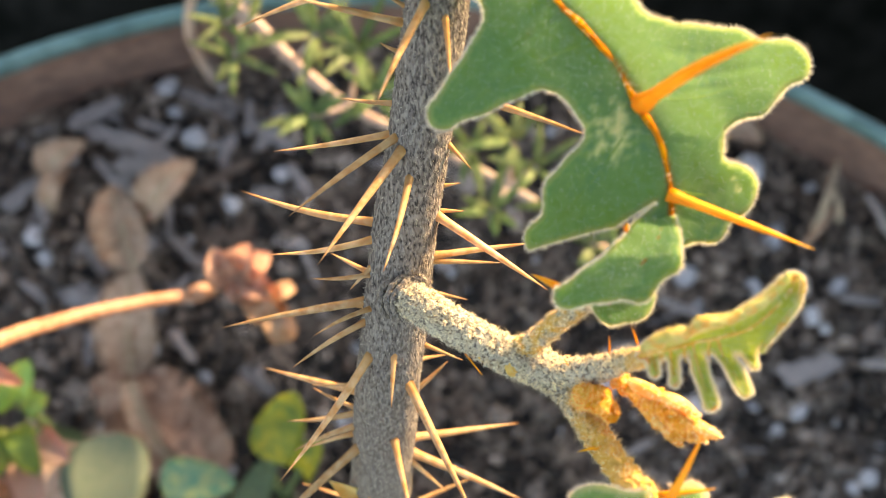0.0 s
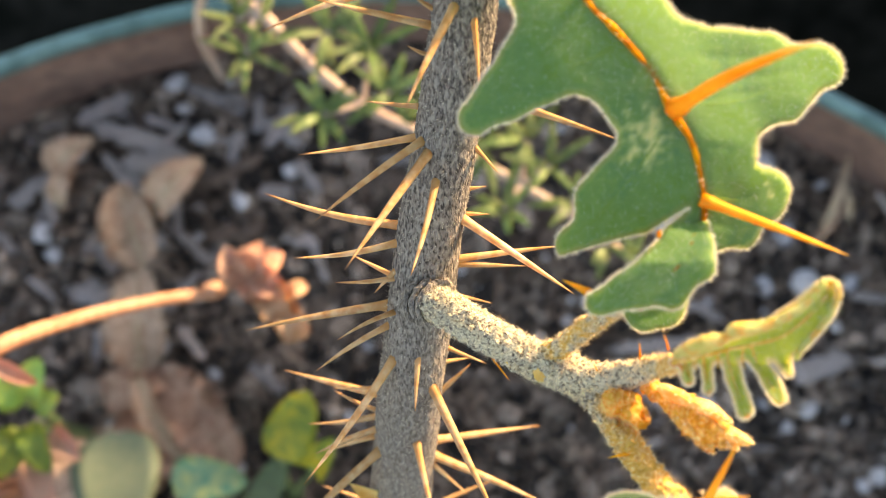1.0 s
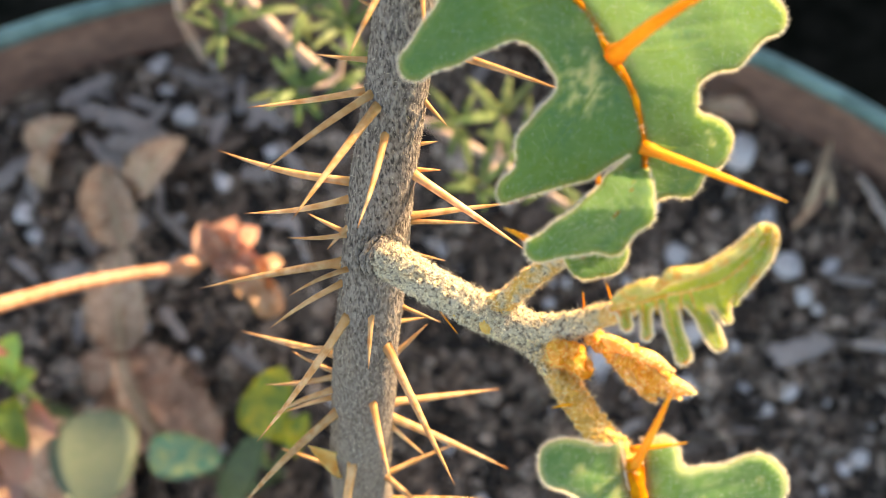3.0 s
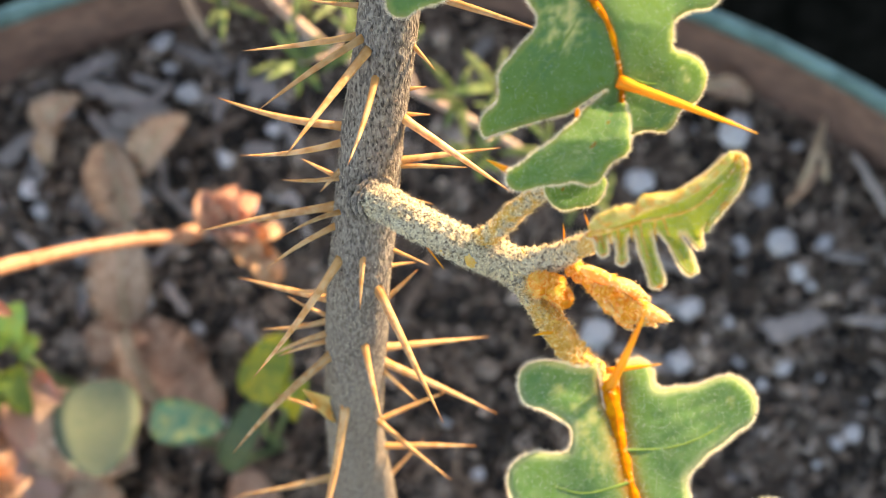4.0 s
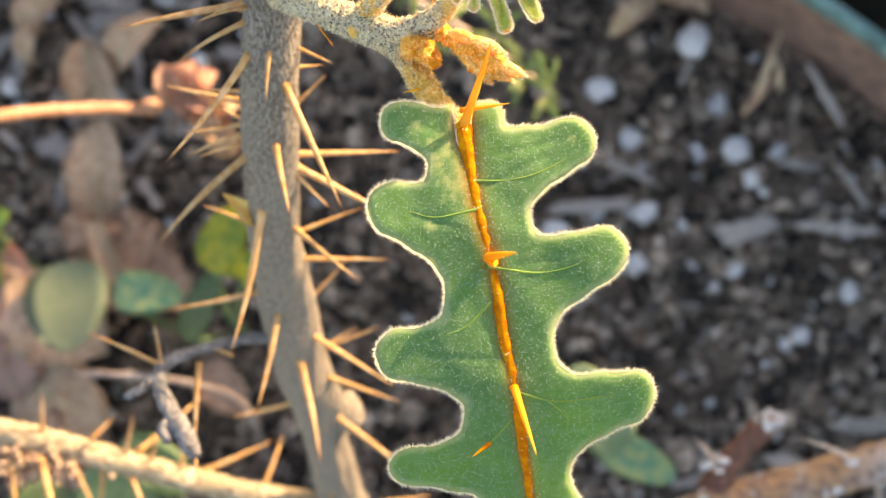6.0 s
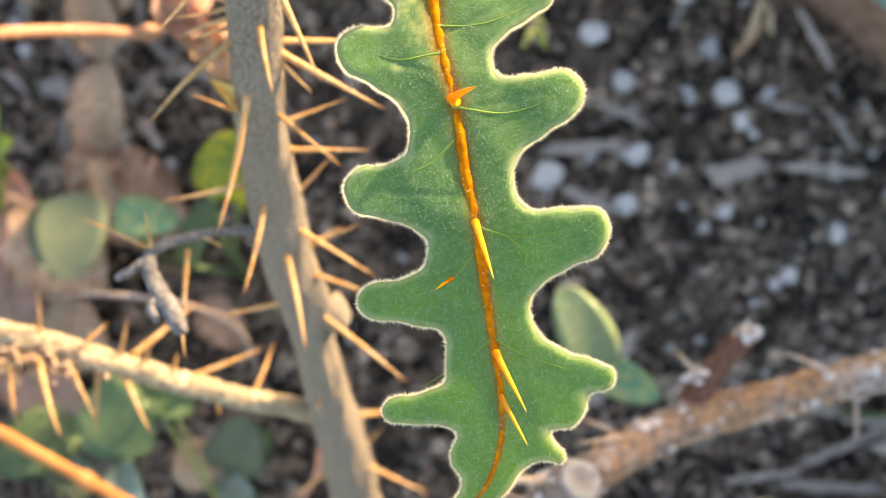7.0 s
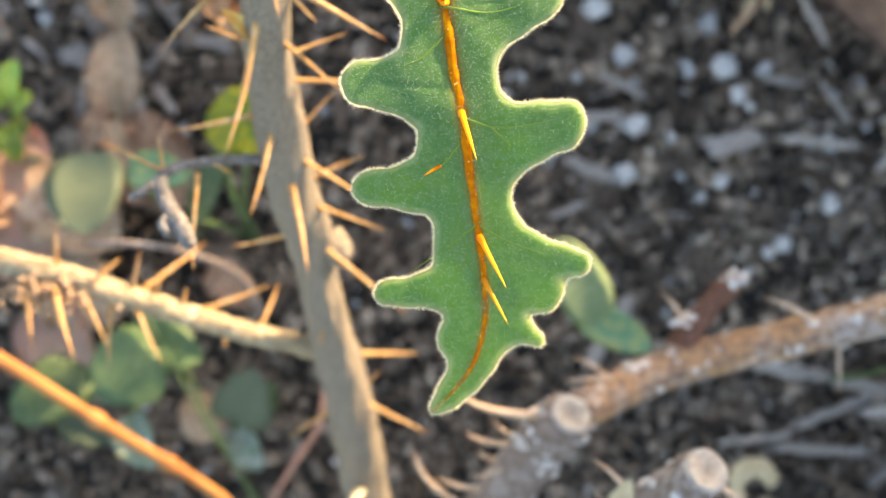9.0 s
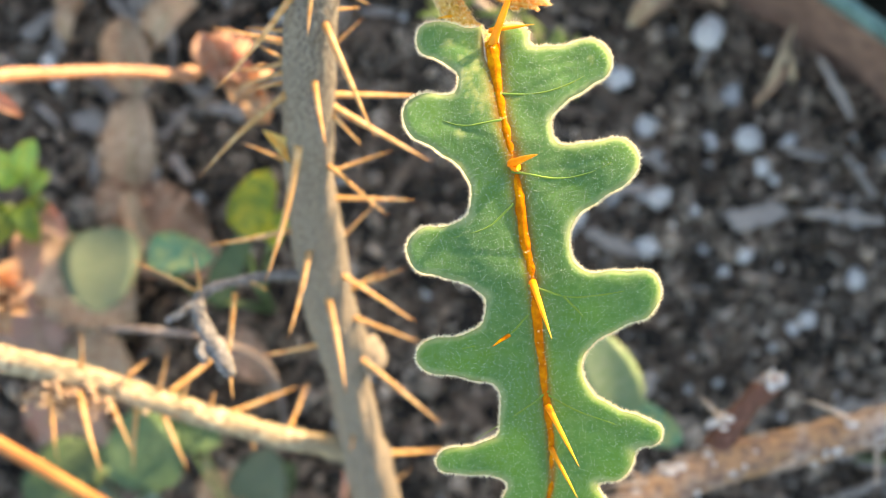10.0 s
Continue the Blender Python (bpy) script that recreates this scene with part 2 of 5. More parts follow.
GRIT = material("pale_grit", [(0.42, 0.355, 0.295), (0.62, 0.555, 0.49), (0.22, 0.17, 0.135)], (300, 900), 0.95, 0.5, 1500, per_piece=(0.25, 1.5))
CLAY = material("brown_clay", [(0.21, 0.125, 0.095), (0.27, 0.17, 0.13), (0.14, 0.085, 0.066)], (18, 160), 0.8, 0.4, 300, 0.0006)
GLAZE = material("teal_glaze", [(0.10, 0.22, 0.215), (0.18, 0.33, 0.32), (0.06, 0.14, 0.135)], (22, 140), 0.35, 0.3, 300, 0.0005, gloss=0.5)
# near black, since the shade beyond the rim is put into this colour
GROUND = material("shade_dark_ground", [(0.004, 0.005, 0.003), (0.012, 0.012, 0.008), (0.022, 0.020, 0.016)], (9, 60), 0.95, 0.6, 80, 0.004, gloss=0.1)
UNSEEN_WALL = material("unseen_wall", [(0.20, 0.18, 0.16), (0.26, 0.235, 0.21)], (3, 30), 0.9, 0.4, 60, 0.003)


# ---- building helpers ----
def mm(*v):
    return Vector(v if len(v) == 3 else v[0]) / 1000


def linked(name, mesh, mat, parent=None, label=""):
    if not mesh.materials:
        mesh.materials.append(mat)
    ob = new(name, mesh)
    ob.parent = parent
    if parent and parent.data is None:
        ob.matrix_parent_inverse = Matrix.Translation(-parent.location)
    return tagged(ob, label=label)


def part(name, bm, mat, parent=None, label="", smooth=True):
    """One mesh object from a bmesh, under a thing or a part."""
    mesh = bpy.data.meshes.new(name)
    bmesh.ops.recalc_face_normals(bm, faces=bm.faces)
    bm.to_mesh(mesh)
    bm.free()
    if smooth:
        mesh.polygons.foreach_set("use_smooth", [True] * len(mesh.polygons))
    return linked(name, mesh, mat, parent, label)


def thing(name, at, label, category, group="", kind=""):
    ob = new(name)
    ob.empty_display_size = 0.01
    ob.location = at
    return tagged(ob, label, category, group, kind)


def glide(points, steps):
    """A smooth line through points (tuples of any length): Catmull-Rom."""
    p = np.array(points, float)
    p = np.vstack([2 * p[0] - p[1], p, 2 * p[-1] - p[-2]])
    out = []
    for i in range(1, len(p) - 2):
        for j in range(steps):
            t = j / steps
            a, b, c, d = p[i - 1], p[i], p[i + 1], p[i + 2]
            out.append(0.5 * (2 * b + (c - a) * t + (2 * a - 5 * b + 4 * c - d) * t * t + (3 * b - a - 3 * c + d) * t ** 3))
    out.append(p[-2])
    return np.array(out)


def frames_along(line):
    """A tangent and two sides for each point of a line, without twist."""
    tangents = np.gradient(line, axis=0)
    tangents /= np.linalg.norm(tangents, axis=1)[:, None] + 1e-12
    side = np.cross(tangents[0], (0.31, 0.17, 0.93))
    sides = []
    for t in tangents:
        side = side - t * (side @ t)
        side /= np.linalg.norm(side) + 1e-12
        sides.append(side.copy())
    sides = np.array(sides)
    return tangents, sides, np.cross(tangents, sides)


def tube(bm, points, steps=6, around=18, rough=0.0, rough_scale=300.0, round_end=True, flat=1.0):
    """A tapered limb through (x, y, z, radius) in millimetres, with an uneven skin."""
    line = glide(points, steps)
    xyz, radius = line[:, :3] / 1000, np.maximum(line[:, 3], 0.02) / 1000
    _, s1, s2 = frames_along(xyz)
    rings = []
    for i in range(len(xyz)):
        ring = []
        for j in range(around):
            a = 2 * math.pi * j / around
            way = s1[i] * math.cos(a) + s2[i] * math.sin(a) * flat
            p = Vector(xyz[i] + way * radius[i])
            if rough:
                p += Vector(way) * rough / 1000 * noise.fractal(p * rough_scale, 1.0, 2.0, 4)
            ring.append(bm.verts.new(p))
        rings.append(ring)
    for a, b in zip(rings, rings[1:]):
        for j in range(around):
            bm.faces.new((a[j], a[(j + 1) % around], b[(j + 1) % around], b[j]))
    for ring, i, sign in ((rings[0], 0, -1), (rings[-1], -1, 1)):
        t = (xyz[1] - xyz[0]) if i == 0 else (xyz[-1] - xyz[-2])
        t = t / (np.linalg.norm(t) + 1e-12)
        tip = bm.verts.new(Vector(xyz[i] + sign * t * radius[i] * (0.6 if round_end else 0.02)))
        for j in range(around):
            pair = (ring[j], ring[(j + 1) % around])
            bm.faces.new((*pair, tip) if sign > 0 else (*pair[::-1], tip))
    return xyz, radius, s1, s2


def set_attribute(mesh, name, values):
    mesh.attributes.new(name, "FLOAT", "POINT").data.foreach_set("value", np.asarray(values, np.float32))


def thorn(parent, base, tip, mat=None, bend=0.05, thick=1.0, name="thorn", label="", foot=0.3):
    """A spike from base to tip in millimetres: a flared foot, a slim shaft, a fine point."""
    a, b = np.array(base, float), np.array(tip, float)
    way = b - a
    length = np.linalg.norm(way)
    way /= length
    side = np.cross(way, (0.2, 0.3, 0.93))
    side /= np.linalg.norm(side)
    up = np.cross(side, way)
    r0 = (0.18 + 0.0225 * min(length, 22)) * thick
    rings, verts, faces, tips, feet = 13, [], [], [], []
    for i in range(rings):
        t = (i / (rings - 1)) ** 1.35
        flare = 1 + foot * math.exp(-(t * length / 0.9) ** 1.5)
        r = r0 * flare * (1 - t ** 2.3) * (0.86 + 0.14 * (1 - t)) + 0.03 * thick
        c = a - way * 0.5 * (i == 0) + way * length * t + up * length * bend * math.sin(math.pi * t) + side * length * bend * 0.5 * math.sin(math.pi * t)
        for j in range(8):
            q = 2 * math.pi * j / 8
            verts.append((c + r * (side * math.cos(q) + up * math.sin(q) * 0.85)) / 1000)
            tips.append(max(0.0, (t - 0.86) / 0.14))
            feet.append(math.exp(-t * length / 1.6))
    for i in range(rings - 1):
        for j in range(8):
            k = (j + 1) % 8
            faces.append((i * 8 + j, i * 8 + k, i * 8 + 8 + k, i * 8 + 8 + j))
    faces.append(tuple(range((rings - 1) * 8, rings * 8)))
    faces.append(tuple(range(7, -1, -1)))
    mesh = bpy.data.meshes.new(name)
    mesh.from_pydata([tuple(v) for v in verts], [], faces)
    mesh.polygons.foreach_set("use_smooth", [True] * len(mesh.polygons))
    set_attribute(mesh, "tip", tips)
    set_attribute(mesh, "foot", feet)
    return linked(name, mesh, mat or THORN, parent, label)


def fuzz(name, parent, spots, mat, label="", thin=0.000014):
    """Fine hairs: spots are (foot, way) pairs in metres; ONE part, for nobody could count them."""
    verts, faces = [], []
    for foot, way in spots:
        side = Vector((way[1], -way[0], way[2] * 0.3 + 1e-6)).normalized() * thin
        i = len(verts)
        verts += [tuple(Vector(foot) - side), tuple(Vector(foot) + side), tuple(Vector(foot) + Vector(way))]
        faces.append((i, i + 1, i + 2))
    mesh = bpy.data.meshes.new(name)
    mesh.from_pydata(verts, [], faces)
    return tagged(linked(name, mesh, mat, parent, label), kind="stuff")


def hairs_on_tube(rng, xyz, radius, s1, s2, count, length):
    """Feet and ways of hairs that stand off a limb."""
    out = []
    for _ in range(count):
        f = rng.random() * (len(xyz) - 1.001)
        i, t = int(f), f % 1
        a = rng.random() * 2 * math.pi
        way = s1[i] * math.cos(a) + s2[i] * math.sin(a)
        foot = xyz[i] * (1 - t) + xyz[i + 1] * t + way * (radius[i] * (1 - t) + radius[i + 1] * t)
        lean = np.array([rng.gauss(0, 0.45) for _ in range(3)])
        out.append((foot, (way + lean) * length * rng.uniform(0.5, 1.3)))
    return out


def tufts(parent, rng, count, length, mat, upper=False, thin=0.00002, where=None, spread=0.00015):
    """Star-shaped felt hairs on a mesh: each a few short rays spread from one foot; ONE part."""
    verts, faces = [], []
    places = [v for v in parent.data.vertices if (not upper or v.normal.z > 0.4) and (where is None or where(v.co * 1000))]
    for _ in range(count):
        v = rng.choice(places)
        normal = v.normal
        one = normal.orthogonal().normalized()
        two = normal.cross(one)
        foot = v.co + (one * rng.uniform(-1, 1) + two * rng.uniform(-1, 1)) * spread + normal * 0.00003
        start = rng.uniform(0, 6.28)
        size = length * rng.uniform(0.6, 1.4)
        for k in range(6):
            a = start + k * 1.047 + rng.uniform(-0.3, 0.3)
            out = one * math.cos(a) + two * math.sin(a)
            side = (one * -math.sin(a) + two * math.cos(a)) * thin
            i = len(verts)
            verts += [tuple(foot - side), tuple(foot + side), tuple(foot + (out + normal * rng.uniform(0.2, 1.0)) * size)]
            faces.append((i, i + 1, i + 2))
    mesh = bpy.data.meshes.new("star_hairs")
    mesh.from_pydata(verts, [], faces)
    return tagged(linked("star_hairs", mesh, mat, parent), kind="stuff")


def lobed_leaf(parent, mat, midrib, lobes, rise, fold, seed, soft=1.7, step=0.4, thickness=0.32, patches=(), name="blade", label="",
               wave=0.3, hair=0.24, hairs=14000, hair_mat=None, rib_tint=0.7, crease=(0.16, 0.35), border=0.55, notches=(), roll=0.22, tuft=1500):
    """A lobed blade over the midrib (x, y, half width), lobes (root x, y, tip x, y, root radius, tip radius) melted together, in millimetres.
    rise(y): the height of the midrib. fold: how the two halves slope away from it (left, right)."""
    rng = random.Random(seed)
    rib = glide(midrib, 6)
    fingers = []
    for x0, y0, x1, y1, r0, r1 in lobes:
        d = math.hypot(x1 - x0, y1 - y0)
        fingers.append((x0, y0, x0 + (x1 - x0) * (d - r1) / d, y0 + (y1 - y0) * (d - r1) / d, r0, r1))
    xs = np.concatenate([rib[:, 0], [f[2] for f in fingers]])
    ys = np.concatenate([rib[:, 1], [f[3] for f in fingers]])
    gx = np.arange(xs.min() - 6, xs.max() + 6, step)
    gy = np.arange(ys.min() - 6, ys.max() + 6, step)
    X, Y = np.meshgrid(gx, gy, indexing="ij")

    def capsule(px, py, x0, y0, x1, y1, r0, r1):
        dx, dy = x1 - x0, y1 - y0
        t = np.clip(((px - x0) * dx + (py - y0) * dy) / (dx * dx + dy * dy + 1e-9), 0, 1)
        return np.hypot(px - x0 - t * dx, py - y0 - t * dy) - (r0 + (r1 - r0) * t ** 0.8), t

    def field(px, py):
        total = np.zeros_like(px)
        vein = np.full_like(px, 9.0)
        for f in fingers:
            d, t = capsule(px, py, *f)
            total += np.exp(-d / soft * 1.6)
            line, t = capsule(px, py, *f[:4], 0, 0)
            vein = np.minimum(vein, line + np.maximum(t - 0.75, 0) * 6)
        near = np.full_like(px, 99.0)
        side = np.zeros_like(px)
        along = np.zeros_like(px)
        for place, (a, b) in enumerate(zip(rib, rib[1:])):
            d, _ = capsule(px, py, a[0], a[1], b[0], b[1], a[2], b[2])
            total += np.exp(-d / soft * 1.6) * 0.5
            line, _ = capsule(px, py, a[0], a[1], b[0], b[1], 0, 0)
            closer = line < near
            near = np.where(closer, line, near)
            along = np.where(closer, place / len(rib), along)
            side = np.where(closer, np.sign((b[0] - a[0]) * (py - a[1]) - (b[1] - a[1]) * (px - a[0])), side)
        ripple = 0.14 * np.sin(px * 1.3 + seed) * np.sin(py * 1.1) + 0.03 * np.sin(px * 6.1 + py * 5.3)
        whole = -np.log(total + 1e-12) * soft / 1.6 + ripple
        for cut in notches:
            whole = np.maximum(whole, -capsule(px, py, *cut)[0])
        return whole, vein, near, side, along

    F, vein, near, side, along = field(X, Y)
    inside = F < 0
    keep = np.zeros_like(inside)
    keep[:-1, :-1] = inside[:-1, :-1] & inside[1:, :-1] & inside[:-1, 1:] & inside[1:, 1:]
    used = np.zeros_like(inside)
    for dx in (0, 1):
        for dy in (0, 1):
            used[dx:, dy:] |= keep[: used.shape[0] - dx, : used.shape[1] - dy]
    # cells round each used corner: a corner with fewer than four lies on the margin
    count = np.zeros(F.shape, int)
    for dx in (0, 1):
        for dy in (0, 1):
            count[dx:, dy:] += keep[: count.shape[0] - dx, : count.shape[1] - dy]
    rim = used & (count < 4)
    fx, fy = np.gradient(F, step)
    g2 = fx * fx + fy * fy + 1e-6
    PX, PY = X.copy(), Y.copy()
    for _ in range(1):
        PX[rim] -= (F * fx / g2)[rim]
        PY[rim] -= (F * fy / g2)[rim]
    F2, vein, near, side, along = field(PX, PY)
    depth = np.maximum(-F2, 0)
    depth[rim] = 0
    bulge = thickness * np.sqrt(np.clip(depth / 0.9, 0, 1))
    slope = np.where(side > 0, fold[0], fold[1])
    Z = np.vectorize(rise)(PY) + slope * np.maximum(near - 0.6, 0) ** 0.92 - 0.25 * np.exp(-(near / 0.9) ** 2)
    Z += wave * (np.sin(PX * 0.55 + seed) * np.cos(PY * 0.42 + 2 * seed)) + 0.05 * np.sin(PX * 1.3) * np.sin(PY * 1.2 + seed)
    Z -= crease[0] * np.exp(-(vein / crease[1]) ** 2)
    Z += roll * np.exp(-(depth / 0.45) ** 2)
    number = -np.ones(F.shape, int)
    number[used] = np.arange(used.sum())
    lower = number.copy()
    lower[used & ~rim] = used.sum() + np.arange((used & ~rim).sum())
    top = np.stack([PX[used], PY[used], (Z + bulge)[used]], 1)
    under = np.stack([PX[used & ~rim], PY[used & ~rim], (Z - bulge)[used & ~rim]], 1)
    faces = []
    for i, j in zip(*np.nonzero(keep)):
        faces.append((number[i, j], number[i + 1, j], number[i + 1, j + 1], number[i, j + 1]))
        faces.append((lower[i, j], lower[i, j + 1], lower[i + 1, j + 1], lower[i + 1, j]))
    mesh = bpy.data.meshes.new(name)
    mesh.from_pydata((np.vstack([top, under]) / 1000).tolist(), [], [tuple(int(v) for v in f) for f in faces])
    mesh.polygons.foreach_set("use_smooth", [True] * len(mesh.polygons))

    def both(a):
        return np.concatenate([a[used], a[used & ~rim]])

    set_attribute(mesh, "margin", both(np.clip(1.25 - depth / border, 0, 1)))
    set_attribute(mesh, "rib", both(np.exp(-(near / (rib_tint * (1.02 - along))) ** 2)))
    spot = np.zeros_like(F)
    for x, y, r in patches:
        close = np.hypot(PX - x, PY - y)
        for i, j in zip(*np.nonzero(close < 2.5 * r)):
            grain = noise.fractal(Vector((PX[i, j], PY[i, j], seed)) * 1.1, 1, 2, 3)
            spot[i, j] = max(spot[i, j], min(max(0.75 - close[i, j] / r + 1.2 * grain, 0), 1))
    set_attribute(mesh, "patch", both(spot))
    blade = linked(name, mesh, mat, parent, label)
    edge = np.stack([PX[rim], PY[rim], Z[rim], fx[rim], fy[rim]], 1)
    spots = []
    for _ in range(hairs):
        x, y, z, ex, ey = edge[rng.randrange(len(edge))]
        norm = math.hypot(ex, ey) + 1e-9
        j = [rng.gauss(0, 0.35) for _ in range(3)]
        way = Vector((ex / norm + j[0], ey / norm + j[1], 0.25 + j[2])) * hair * rng.uniform(0.4, 1.3) / 1000
        slip, inner = rng.uniform(-0.25, 0.25), rng.uniform(0.0, 0.12)
        spots.append((Vector((x - ey / norm * slip - ex / norm * inner, y + ex / norm * slip - ey / norm * inner, z)) / 1000, way))
    flat = top[rng.sample(range(len(top)), min(len(top), hairs // 3))]
    for x, y, z in flat:
        spots.append((Vector((x + rng.uniform(-0.3, 0.3), y + rng.uniform(-0.3, 0.3), z)) / 1000, Vector((rng.gauss(0, 0.6), rng.gauss(0, 0.6), 0.3)) * hair * 0.7 / 1000))
    fuzz("fuzz", blade, spots, hair_mat or HAIR, thin=0.000026)
    tufts(blade, random.Random(seed + 50), tuft, 0.00013, LEAF_HAIR, upper=True, thin=0.000015, spread=0.0006)
    return blade


def side_vein(blade, points, thick=0.19, mat=None):
    """A fine raised vein on a blade through (x, y) in millimetres, laid on its upper face and fading outwards."""
    tops = [v.co * 1000 for v in blade.data.vertices if v.normal.z > 0.2]
    line = glide([(x, y) for x, y in points], 5)
    path = []
    for k, (x, y) in enumerate(line):
        near = min(tops, key=lambda c: (c.x - x) ** 2 + (c.y - y) ** 2)
        w = thick * (1 - 0.8 * k / (len(line) - 1))
        path.append((x, y, near.z - w * 0.35, w))
    bm = bmesh.new()
    tube(bm, path[::2], 3, 7, 0.05, 1500)
    return part("vein", bm, mat or VEIN, blade)


def rib_tube(parent, midrib, rise, widths, name="midrib", mat=None, sunk=0.55):
    """The raised orange rib along a blade."""
    bm = bmesh.new()
    tube(bm, [(x, y, rise(y) + 0.07 - sunk * w, w) for (x, y, _), w in zip(midrib, widths)], 9, 18, 0.24 * max(widths), 700)
    rib = part(name, bm, mat or MIDRIB, parent)
    tufts(rib, random.Random(len(midrib)), 70, 0.00018, GOLD_HAIR, upper=True)
    return rib


def simple_leaf(parent, mat, base, tip, width, up=(0, 0, 1), sag=0.15, curl=0.25, name="leaf", label="", blunt=1.0, thick=0.5, crumple=0.0, seed=0):
    """An undivided leaf from base to tip in millimetres, arched along its length and cupped across, with a thickness."""
    a, b = Vector(base), Vector(tip)
    way = b - a
    length = way.length
    way.normalize()
    side = way.cross(Vector(up)).normalized()
    high = side.cross(way)
    rows, cols = 12, 7
    bm = bmesh.new()
    sheets = []
    for face in (1, -1):
        grid = []
        for i in range(rows + 1):
            t = i / rows
            half = width / 2 * (math.sin(math.pi * min(1, t ** 0.8 * 0.985 + 0.012)) ** (0.75 / blunt)) + 0.02
            row = []
            for j in range(cols):
                v = 2 * j / (cols - 1) - 1
                p = a + way * length * t + side * half * v + high * (sag * length * math.sin(math.pi * t) + curl * half * v * v * 1.2)
                p += high * face * thick / 2 * (1 - v * v) * math.sin(math.pi * min(max(t, 0.04), 0.97))
                if crumple:
                    p += high * crumple * noise.fractal(p * 0.16 + Vector((seed, 0, 0)), 1, 2, 3) + side * crumple * 0.5 * noise.noise(p * 0.2 + Vector((0, seed, 3)))
                row.append(bm.verts.new(p / 1000))
            grid.append(row)
        sheets.append(grid)
        for r, s in zip(grid, grid[1:]):
            for j in range(cols - 1):
                q = (r[j], r[j + 1], s[j + 1], s[j])
                bm.faces.new(q if face > 0 else q[::-1])
    bmesh.ops.remove_doubles(bm, verts=bm.verts, dist=0.00002)
    return part(name, bm, mat, parent, label)


def limb(parent, name, points, mat, label="", steps=6, around=14, rough=0.12, rough_scale=500.0, round_end=True):
    bm = bmesh.new()
    tube(bm, points, steps, around, rough, rough_scale, round_end)
    return part(name, bm, mat, parent, label)


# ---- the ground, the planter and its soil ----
# the ground's shade comes from its near-black colour
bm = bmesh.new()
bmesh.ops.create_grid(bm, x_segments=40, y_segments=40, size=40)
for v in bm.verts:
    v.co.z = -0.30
tagged(part("ground", bm, GROUND), "bare ground round the planter, coloured near black for its shade", "ground", kind="structure")

POT_X, POT_Y, POT_R, POT_H = -0.022, -0.218, 0.288, 0.035


def ring_sheet(bm, profile, around=160, wobble=0.0, seed=0.0):
    """A body of revolution about the planter's axis through (radius, height)."""
    rings = []
    for r, z in profile:
        ring = []
        for j in range(around):
            a = 2 * math.pi * j / around
            w = wobble * noise.fractal(Vector((math.cos(a) * 5, math.sin(a) * 5, seed)), 1, 2, 3)
            ring.append(bm.verts.new((POT_X + (r + w * 0.3) * math.cos(a), POT_Y + (r + w * 0.3) * math.sin(a), z + w)))
        rings.append(ring)
    for a, b in zip(rings, rings[1:]):
        for j in range(around):
            k = (j + 1) % around
            bm.faces.new((a[j], a[k], b[k], b[j]))


planter = thing("planter", (POT_X, POT_Y, -0.30), "large round brown clay planter with a worn teal glazed rim", "planter")
bm = bmesh.new()
ring_sheet(bm, [(0.0005, -0.296), (0.20, -0.296), (0.24, -0.29), (0.272, -0.12), (0.2935, 0.018), (0.2925, 0.026)])
part("outer_wall", bm, GLAZE, planter, "teal glazed outer wall")
bm = bmesh.new()
ring_sheet(bm, [(0.2890, POT_H - 0.004), (0.2872, 0.02), (0.2850, 0.0), (0.280, -0.04), (0.262, -0.12)], wobble=0.0006)
part("inner_wall", bm, CLAY, planter, "bare brown clay inner wall")
bm = bmesh.new()
ring_sheet(bm, [(0.2926, 0.025), (0.2942, POT_H - 0.004), (0.2938, POT_H - 0.001), (0.2929, POT_H + 0.0005), (0.2916, POT_H + 0.0006), (0.2903, POT_H - 0.0003),
                (0.2896, POT_H - 0.002), (0.2892, POT_H - 0.0055)], around=420, wobble=0.0013, seed=4.0)
part("rim", bm, GLAZE, planter, "teal glazed rim with an uneven lower edge")


def soil_height(x, y):
    p = Vector((x, y, 0.0))
    return 0.0045 * noise.fractal(p * 24, 1, 2, 5) + 0.0034 * noise.fractal(p * 95 + Vector((3, 1, 0)), 1, 2, 4) - 0.0015


bm = bmesh.new()
N = 190
for i in range(N + 1):
    for j in range(N + 1):
        # finer in the middle
        u, w = i / N * 2 - 1, j / N * 2 - 1
        x = 0.02 + 0.285 * (0.45 * u + 0.55 * u ** 3) * 1.08
        y = -0.06 + 0.26 * (0.45 * w + 0.55 * w ** 3) * 1.7
        d = math.hypot(x - POT_X, y - POT_Y)
        if d > 0.2855:
            x, y = POT_X + (x - POT_X) * 0.2855 / d, POT_Y + (y - POT_Y) * 0.2855 / d
        bm.verts.new((x, y, soil_height(x, y)))
bm.verts.ensure_lookup_table()
for i in range(N):
    for j in range(N):
        a = i * (N + 1) + j
        q = [bm.verts[k] for k in (a, a + N + 1, a + N + 2, a + 1)]
        if (q[0].co - q[2].co).length > 1e-5 and (q[1].co - q[3].co).length > 1e-5:
            bm.faces.new(q)
soil = tagged(part("soil", bm, SOIL), "dark crumbly potting soil filling the planter", "soil", kind="structure")

